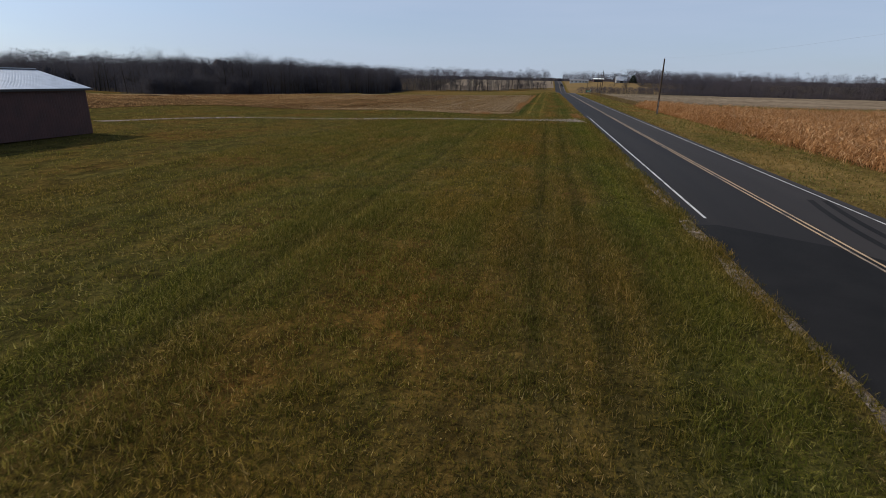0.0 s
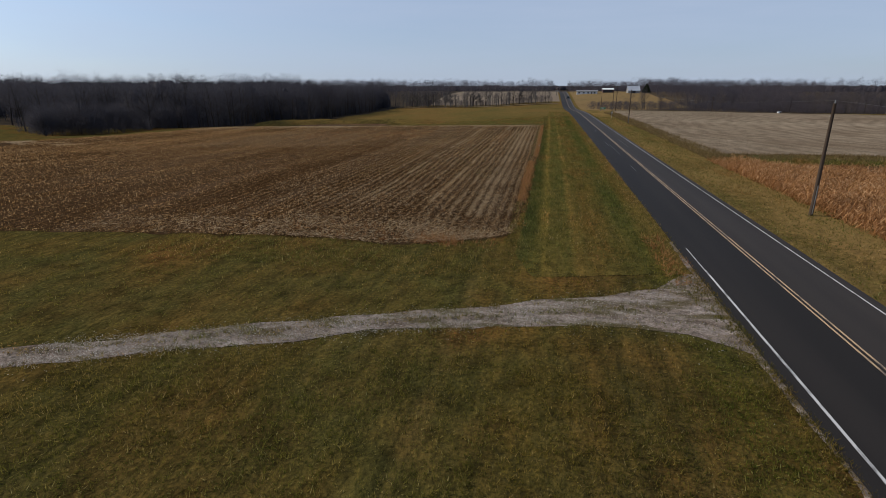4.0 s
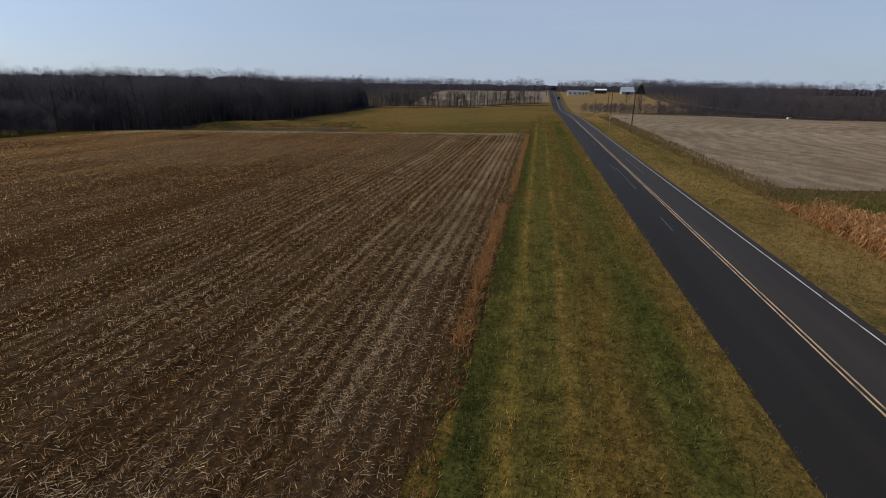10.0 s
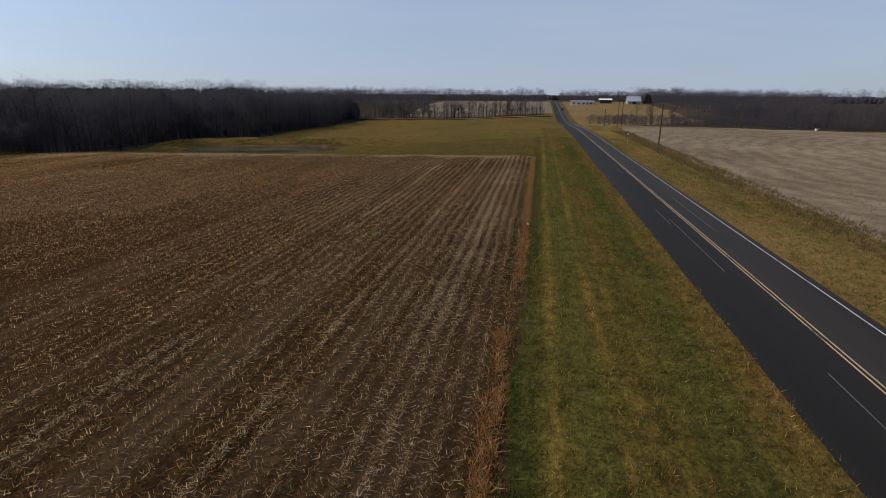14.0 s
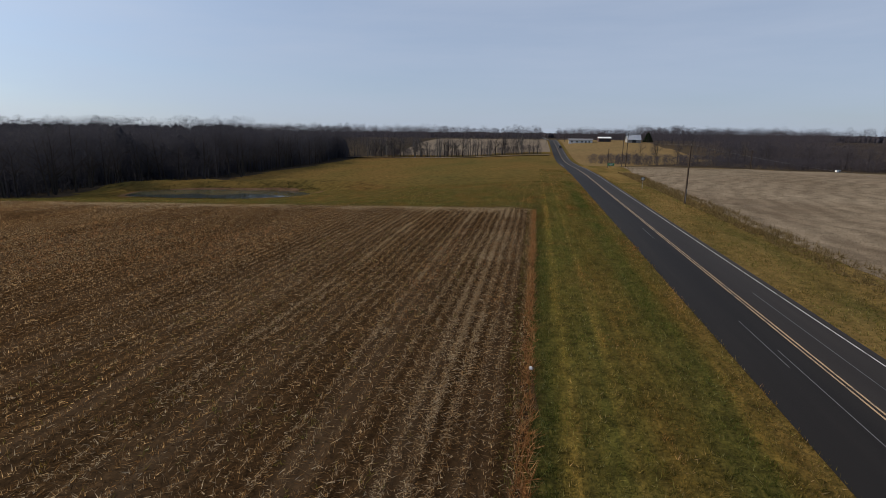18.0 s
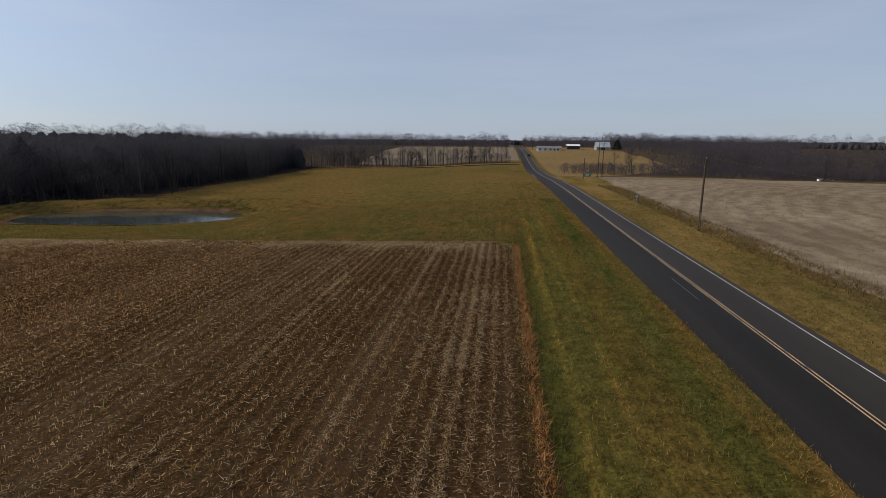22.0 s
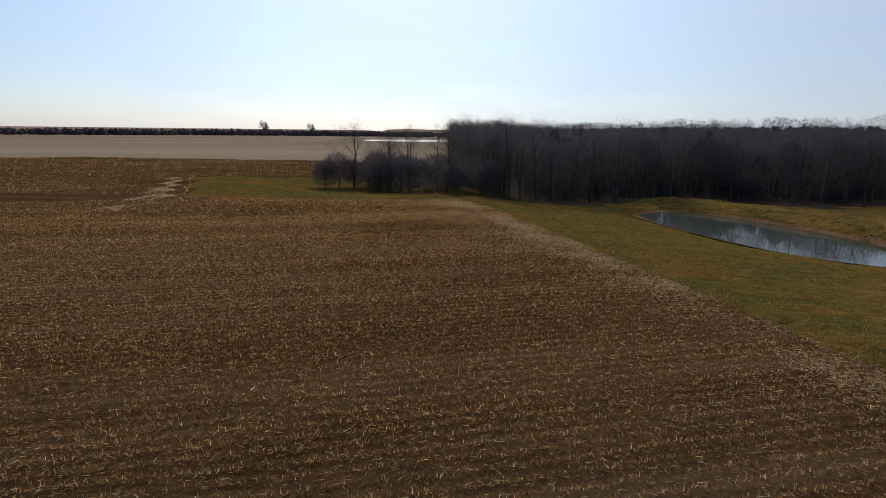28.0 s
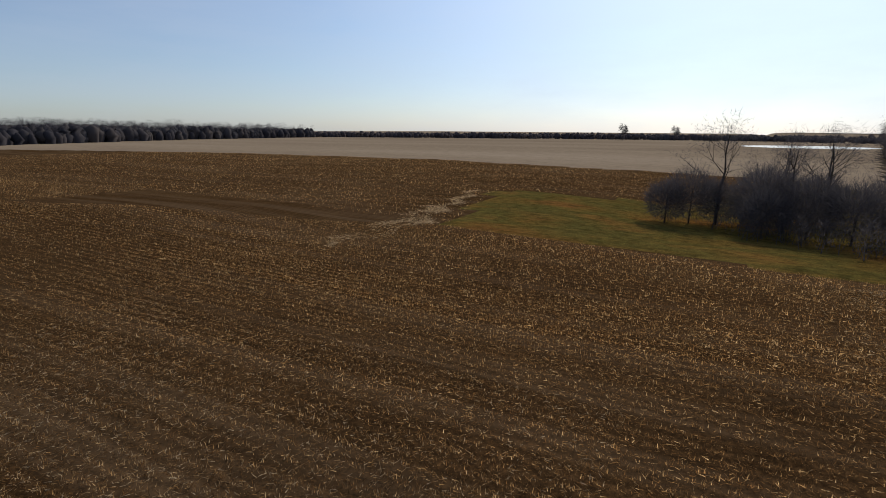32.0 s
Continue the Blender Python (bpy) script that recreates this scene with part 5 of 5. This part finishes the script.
me = mesh_of("ground_shore", np.concatenate(shore), np.concatenate([np.stack([q + 96 * r0, q + 96 * (r0 + 1), (q + 1) % 96 + 96 * (r0 + 1), (q + 1) % 96 + 96 * r0], -1) for r0 in (0, 1)]), CLAY)
tagged(new("ground_shore", me), "bare reddish clay rim round the pond", "shore", kind="structure")
water("water_far", -470, 203, 35, 38, FAR_WATER, "narrow sheet of bright water in the far field", WIDE_WATER)


# ---- poles, wires and signs ----
def pole(x, y, h, lean=0.0, arm=False, label="weathered wooden utility pole beside the road"):
    z = float(land(x, y)) - 0.05
    t = thing("utility_pole", pose(x, y, z, 0, lean, 0), label, "utility pole", "utility poles")
    part("shaft", rod((0, 0, 0), (0, 0, h), 0.15, 0.1, 12), TIMBER, t)
    part("insulator", rod((0, 0, h), (0, 0, h + 0.22), 0.05, 0.03, 8), STEEL, t, "grey insulator on the pole top")
    part("bracket", box((0.08, 0.3, 0.08), (0, 0.12, h - 0.9), 0.01), STEEL, t, "steel bracket")
    if arm:
        part("crossarm", box((2.2, 0.1, 0.12), (0, 0.12, h - 0.5), 0.01), TIMBER, t, "wooden crossarm")
        for o in (-1.0, 1.0):
            part("insulator", rod((o, 0.12, h - 0.44), (o, 0.12, h - 0.25), 0.05, 0.03, 8), STEEL, t, "grey insulator")
    else:
        part("guard", box((0.05, 0.06, 2.2), (0, -0.18, 1.3), 0.005), STEEL, t, "grey cable guard strip")
    return Vector((x, y, z + h + 0.2))


tops = [pole(8.3, -40, 8.3), pole(8.3, 71.6, 8.3), pole(9.7, 180.4, 8.9), pole(18.2, 297, 12.0, 0, False, "tall wooden utility pole at the crossing")]
pole(19.9, 298.5, 12.0, 0, True, "tall wooden utility pole with crossarm at the crossing")
low = pole(12.0, 287.5, 6.6, 0, False, "short wooden pole at the crossing")
pole(65, 305, 7.2, 0, True, "wooden utility pole behind the bean field")
pole(-6.5, 470, 7.5), pole(7.5, 500, 7.5)


def wire(p, q, sag):
    cu = bpy.data.curves.new("wire", "CURVE")
    cu.dimensions, cu.bevel_depth, cu.bevel_resolution = "3D", 0.0025, 0
    sp = cu.splines.new("POLY")
    sp.points.add(12)
    for i, pt in enumerate(sp.points):
        u = i / 12
        v = p.lerp(q, u)
        pt.co = (v.x, v.y, v.z - sag * 4 * u * (1 - u), 1)
    cu.materials.append(STEEL)
    tagged(new("power_line", cu), "thin grey power line strung between wooden poles", "cable", "power lines")


for p, q in zip(tops, tops[1:]):
    wire(p, q, 1.2)

sign = thing("road_sign", pose(7.6, 202.5, float(land(7.6, 202.5))), "small square route sign on a steel post", "road sign")
part("post", rod((0, 0, 0), (0, 0, 2.2), 0.035), STEEL, sign)
plate = part("plate", box((0.62, 0.03, 0.62), (0, -0.05, 2.0), 0.01), BLACK, sign, "black square sign plate")
part("shield", rod((0, -0.066, 2.0), (0, -0.075, 2.0), 0.25, 0.25, 20), WHITE_PAINT, plate, "white round field")
part("bar", box((0.08, 0.01, 0.26), (-0.06, -0.08, 2.0)), BLACK, plate)
part("bar", box((0.08, 0.01, 0.26), (0.07, -0.08, 2.0)), BLACK, plate)

guide = thing("guide_sign", pose(12.6, 284, float(land(12.6, 284))), "green direction sign on two short posts", "road sign")
for o in (-0.8, 0.8):
    part("post", rod((o, 0, 0), (o, 0, 1.5), 0.04), STEEL, guide)
face = part("face", box((2.3, 0.04, 0.85), (0, -0.06, 1.15), 0.01), GREEN_SIGN, guide, "green sign face")
part("bar", box((1.5, 0.01, 0.14), (0, -0.085, 1.3)), WHITE_PAINT, face)
part("bar", box((1.2, 0.01, 0.14), (-0.1, -0.085, 1.0)), WHITE_PAINT, face)

rock = bmesh.new()
bmesh.ops.create_icosphere(rock, subdivisions=2, radius=0.11)
for vv in rock.verts:
    vv.co *= 1 + 0.25 * noise.noise(vv.co * 7)
    vv.co.z = vv.co.z * 0.7
me = bpy.data.meshes.new("stone")
rock.to_mesh(me)
rock.free()
me.materials.append(WHITE_PAINT)
ob = tagged(new("stone", me), "small white stone in the grass beside the field", "stone")
ob.location = (-13.04, 117.6, float(land(-13.04, 117.6)) + 0.09)


# ---- buildings ----
def ribbed(w, h, pitch, depth):
    """A ribbed metal sheet in the x-z plane, w wide and h high, its ribs along z."""
    n = max(2, int(w / pitch))
    bm = bmesh.new()
    prof = []
    for i in range(n):
        x0 = i * w / n
        prof += [(x0, 0), (x0 + w / n * 0.72, 0), (x0 + w / n * 0.8, -depth), (x0 + w / n * 0.92, -depth)]
    prof.append((w, 0))
    lo = [bm.verts.new((px, py, 0)) for px, py in prof]
    hi = [bm.verts.new((px, py, h)) for px, py in prof]
    for i in range(len(prof) - 1):
        bm.faces.new((lo[i], lo[i + 1], hi[i + 1], hi[i]))
    return bm


def moved(bm, m):
    bmesh.ops.transform(bm, matrix=m, verts=bm.verts)
    return bm


def gable_shed(name, m, length, width, eave, ridge, wall_mat, roof_mat, label, over=0.35, doors=()):
    """A gabled shed, its length along y, one long wall at x = 0 and the other at x = -width."""
    t = thing(name, m, label, "building")
    sides = part("wall", box((0.12, length, eave), (-0.06, length / 2, eave / 2)), wall_mat, t)
    part("wall", box((0.12, length, eave), (-width + 0.06, length / 2, eave / 2)), wall_mat, t)
    for y in (0.06, length - 0.06):
        bm = bmesh.new()
        pts = [(-0.12, eave), (-0.12, 0), (-width + 0.12, 0), (-width + 0.12, eave), (-width / 2, ridge - 0.05)]
        fr = [bm.verts.new((px, y - 0.06, pz)) for px, pz in pts]
        bk = [bm.verts.new((px, y + 0.06, pz)) for px, pz in pts]
        bm.faces.new(fr)
        bm.faces.new(bk[::-1])
        for i in range(5):
            bm.faces.new((fr[i], fr[i - 1], bk[i - 1], bk[i]))
        bmesh.ops.recalc_face_normals(bm, faces=bm.faces)
        part("gable_wall", bm, wall_mat, t)
    part("siding", moved(ribbed(length, eave - 0.05, 0.23, 0.014), pose(0.012, length, 0.02, 0, 0, -90)), wall_mat, t, "ribbed metal siding")
    slope = math.atan2(ridge - eave, width / 2)
    run = math.hypot(ridge - eave, width / 2) + over
    for sgn in (1, -1):
        bm2 = ribbed(length + 2 * over, run, 0.23, 0.015)
        x0, z0 = (over if sgn > 0 else -width - over), eave - over * math.tan(slope) + 0.08
        for q in bm2.verts:
            u, d, up = q.co
            q.co = (x0 - sgn * up * math.cos(slope) - sgn * d * math.sin(slope), u - over, z0 + up * math.sin(slope) - d * math.cos(slope))
        part("roof", bm2, roof_mat, t, "ribbed metal roof")
    part("ridge_cap", box((0.4, length + 2 * over, 0.06), (-width / 2, length / 2, ridge + 0.12), 0.01), roof_mat, t)
    part("eave_trim", box((0.06, length + 2 * over, 0.16), (over, length / 2, eave - over * math.tan(slope) + 0.02), 0.01), BLACK, t, "dark eave trim")
    # no hole in the wall: a dark panel gives an opening's inner shade by colour
    for y, w, h in doors:
        part("door", box((0.06, w, h), (0.04, y, h / 2), 0.01), DARK, t, "dark panel painted as the shade of a door opening")
    return t


gable_shed("machine_shed", pose(-43.4, -6.0, 0.0), 23.6, 9.2, 3.35, 4.57, RED_METAL, GREY_METAL, "dark red metal-sided machine shed with grey metal roof")


def far_z(x, y):
    return float(land(x, y)) - 0.1


# the farm on the far hill
gable_shed("open_shed", pose(30.5, 485, far_z(33, 488), 0, 0, -88), 8.5, 6.5, 2.4, 3.3, RED_METAL, WHITE_PAINT, "open-fronted dark red shed with white roof", 0.4, ((2.4, 2.8, 2.0), (6.0, 2.8, 2.0)))
gable_shed("barn", pose(50, 483, far_z(54, 486), 0, 0, -86), 9.0, 7.0, 2.2, 5.6, paint("weathered_boards", (0.3, 0.29, 0.28), 0.7), GREY_METAL, "grey weathered barn with a steep metal roof", 0.4, ((4.5, 2.6, 2.0),))
house = thing("house", pose(9.5, 478, far_z(17, 478) - 0.7, 0, 0, -92), "long low white farmhouse with a grey roof", "house")
part("wall", box((7.0, 16.0, 2.7), (-3.5, 8.0, 1.35), 0.02), WHITE_PAINT, house, "white clapboard walls")
roof = bmesh.new()
pr = [(0.5, 2.65), (-3.5, 3.7), (-7.5, 2.65), (-7.3, 2.5), (-3.5, 3.5), (0.3, 2.5)]
r0 = [roof.verts.new((px, -0.5, pz)) for px, pz in pr]
r1 = [roof.verts.new((px, 16.5, pz)) for px, pz in pr]
roof.faces.new(r0), roof.faces.new(r1[::-1])
for i in range(6):
    roof.faces.new((r0[i], r0[i - 1], r1[i - 1], r1[i]))
bmesh.ops.recalc_face_normals(roof, faces=roof.faces)
part("roof", roof, paint("grey_shingles", (0.16, 0.16, 0.17), 0.9), house, "grey shingle roof")
part("chimney", box((0.7, 0.7, 1.4), (-3.5, 11, 3.8), 0.02), RED_METAL, house, "brick-red chimney")
for y in (2.0, 5.5, 9.0, 14.0):
    w = part("window", box((0.06, 1.3, 1.1), (0.02, y, 1.6), 0.01), DARK, house, "dark window")
    part("sill", box((0.1, 1.5, 0.08), (0.05, y, 1.0)), WHITE_PAINT, w)
part("door", box((0.06, 1.0, 2.1), (0.02, 11.6, 1.05), 0.01), DARK, house, "dark door")

hut = thing("small_shed", pose(96, 308.5, far_z(96, 308.5)), "low white shed at the edge of the brown wood", "shed")
part("wall", box((1.3, 1.2, 0.8), (0, 0, 0.4), 0.02), WHITE_PAINT, hut)
part("roof", box((1.45, 1.35, 0.08), (0, 0, 0.84), 0.02), GREY_METAL, hut)
part("door", box((0.5, 0.05, 0.6), (0.3, -0.61, 0.36)), DARK, hut)


# ---- the pickup on the road ----
def pickup(x, y, turn):
    z = float(land(0, y)) + 0.06
    t = thing("pickup_truck", pose(x, y, z, 0, 0, turn), "dark green pickup truck driving on the road", "truck")
    green = paint("dark_green_car_paint", (0.02, 0.035, 0.035), 0.3, 0.2, 0.1)
    glass = paint("tinted_glass", (0.01, 0.012, 0.014), 0.08)
    red = paint("red_lamp_glass", (0.3, 0.01, 0.01), 0.3)
    body = part("body", box((1.9, 5.2, 0.62), (0, 0, 0.78), 0.09), green, t)
    cab = bmesh.new()
    bmesh.ops.create_cube(cab, size=1, matrix=Matrix.Translation((0, 0.35, 1.42)) @ Matrix.Diagonal((1.72, 2.0, 0.72, 1)))
    for q in cab.verts:
        if q.co.z > 1.5:
            q.co.x *= 0.84
            q.co.y = 0.3 + (q.co.y - 0.3) * 0.72
    bmesh.ops.bevel(cab, geom=list(cab.edges), offset=0.07, segments=2, affect="EDGES")
    c = part("cab", cab, green, t)
    part("rear_window", box((1.25, 0.03, 0.4), (0, -0.55, 1.46), 0.01, pose(0, 0, 0, -18, 0, 0)), glass, c)
    part("windscreen", box((1.35, 0.03, 0.5), (0, 1.2, 1.44), 0.01, pose(0, 0, 0, 24, 0, 0)), glass, c)
    for o in (-1, 1):
        part("side_window", box((0.03, 1.3, 0.36), (o * 0.81, 0.3, 1.45), 0.01, pose(0, 0, 0, 0, -o * 12, 0)), glass, c)
        part("tail_lamp", box((0.16, 0.05, 0.36), (o * 0.84, -2.6, 0.9), 0.01), red, body, "red tail lamp")
        part("mirror", box((0.2, 0.1, 0.22), (o * 1.02, 1.0, 1.2), 0.02), BLACK, c)
        part("bed_rail", box((0.08, 2.0, 0.08), (o * 0.88, -1.5, 1.12), 0.02), BLACK, body)
        for yy in (-1.65, 1.6):
            w = part("wheel", rod((o * 0.72, yy, 0.38), (o * 0.97, yy, 0.38), 0.38, 0.38, 20), BLACK, t, "black tyre")
            part("rim", rod((o * 0.97, yy, 0.38), (o * 0.985, yy, 0.38), 0.2, 0.18, 12), STEEL, w, "grey wheel rim")
    part("bumper", box((1.85, 0.16, 0.2), (0, -2.66, 0.55), 0.03), STEEL, t, "grey steel bumper")
    part("tailgate", box((1.5, 0.05, 0.45), (0, -2.6, 0.92), 0.02), green, body)


pickup(1.5, 432, 0)
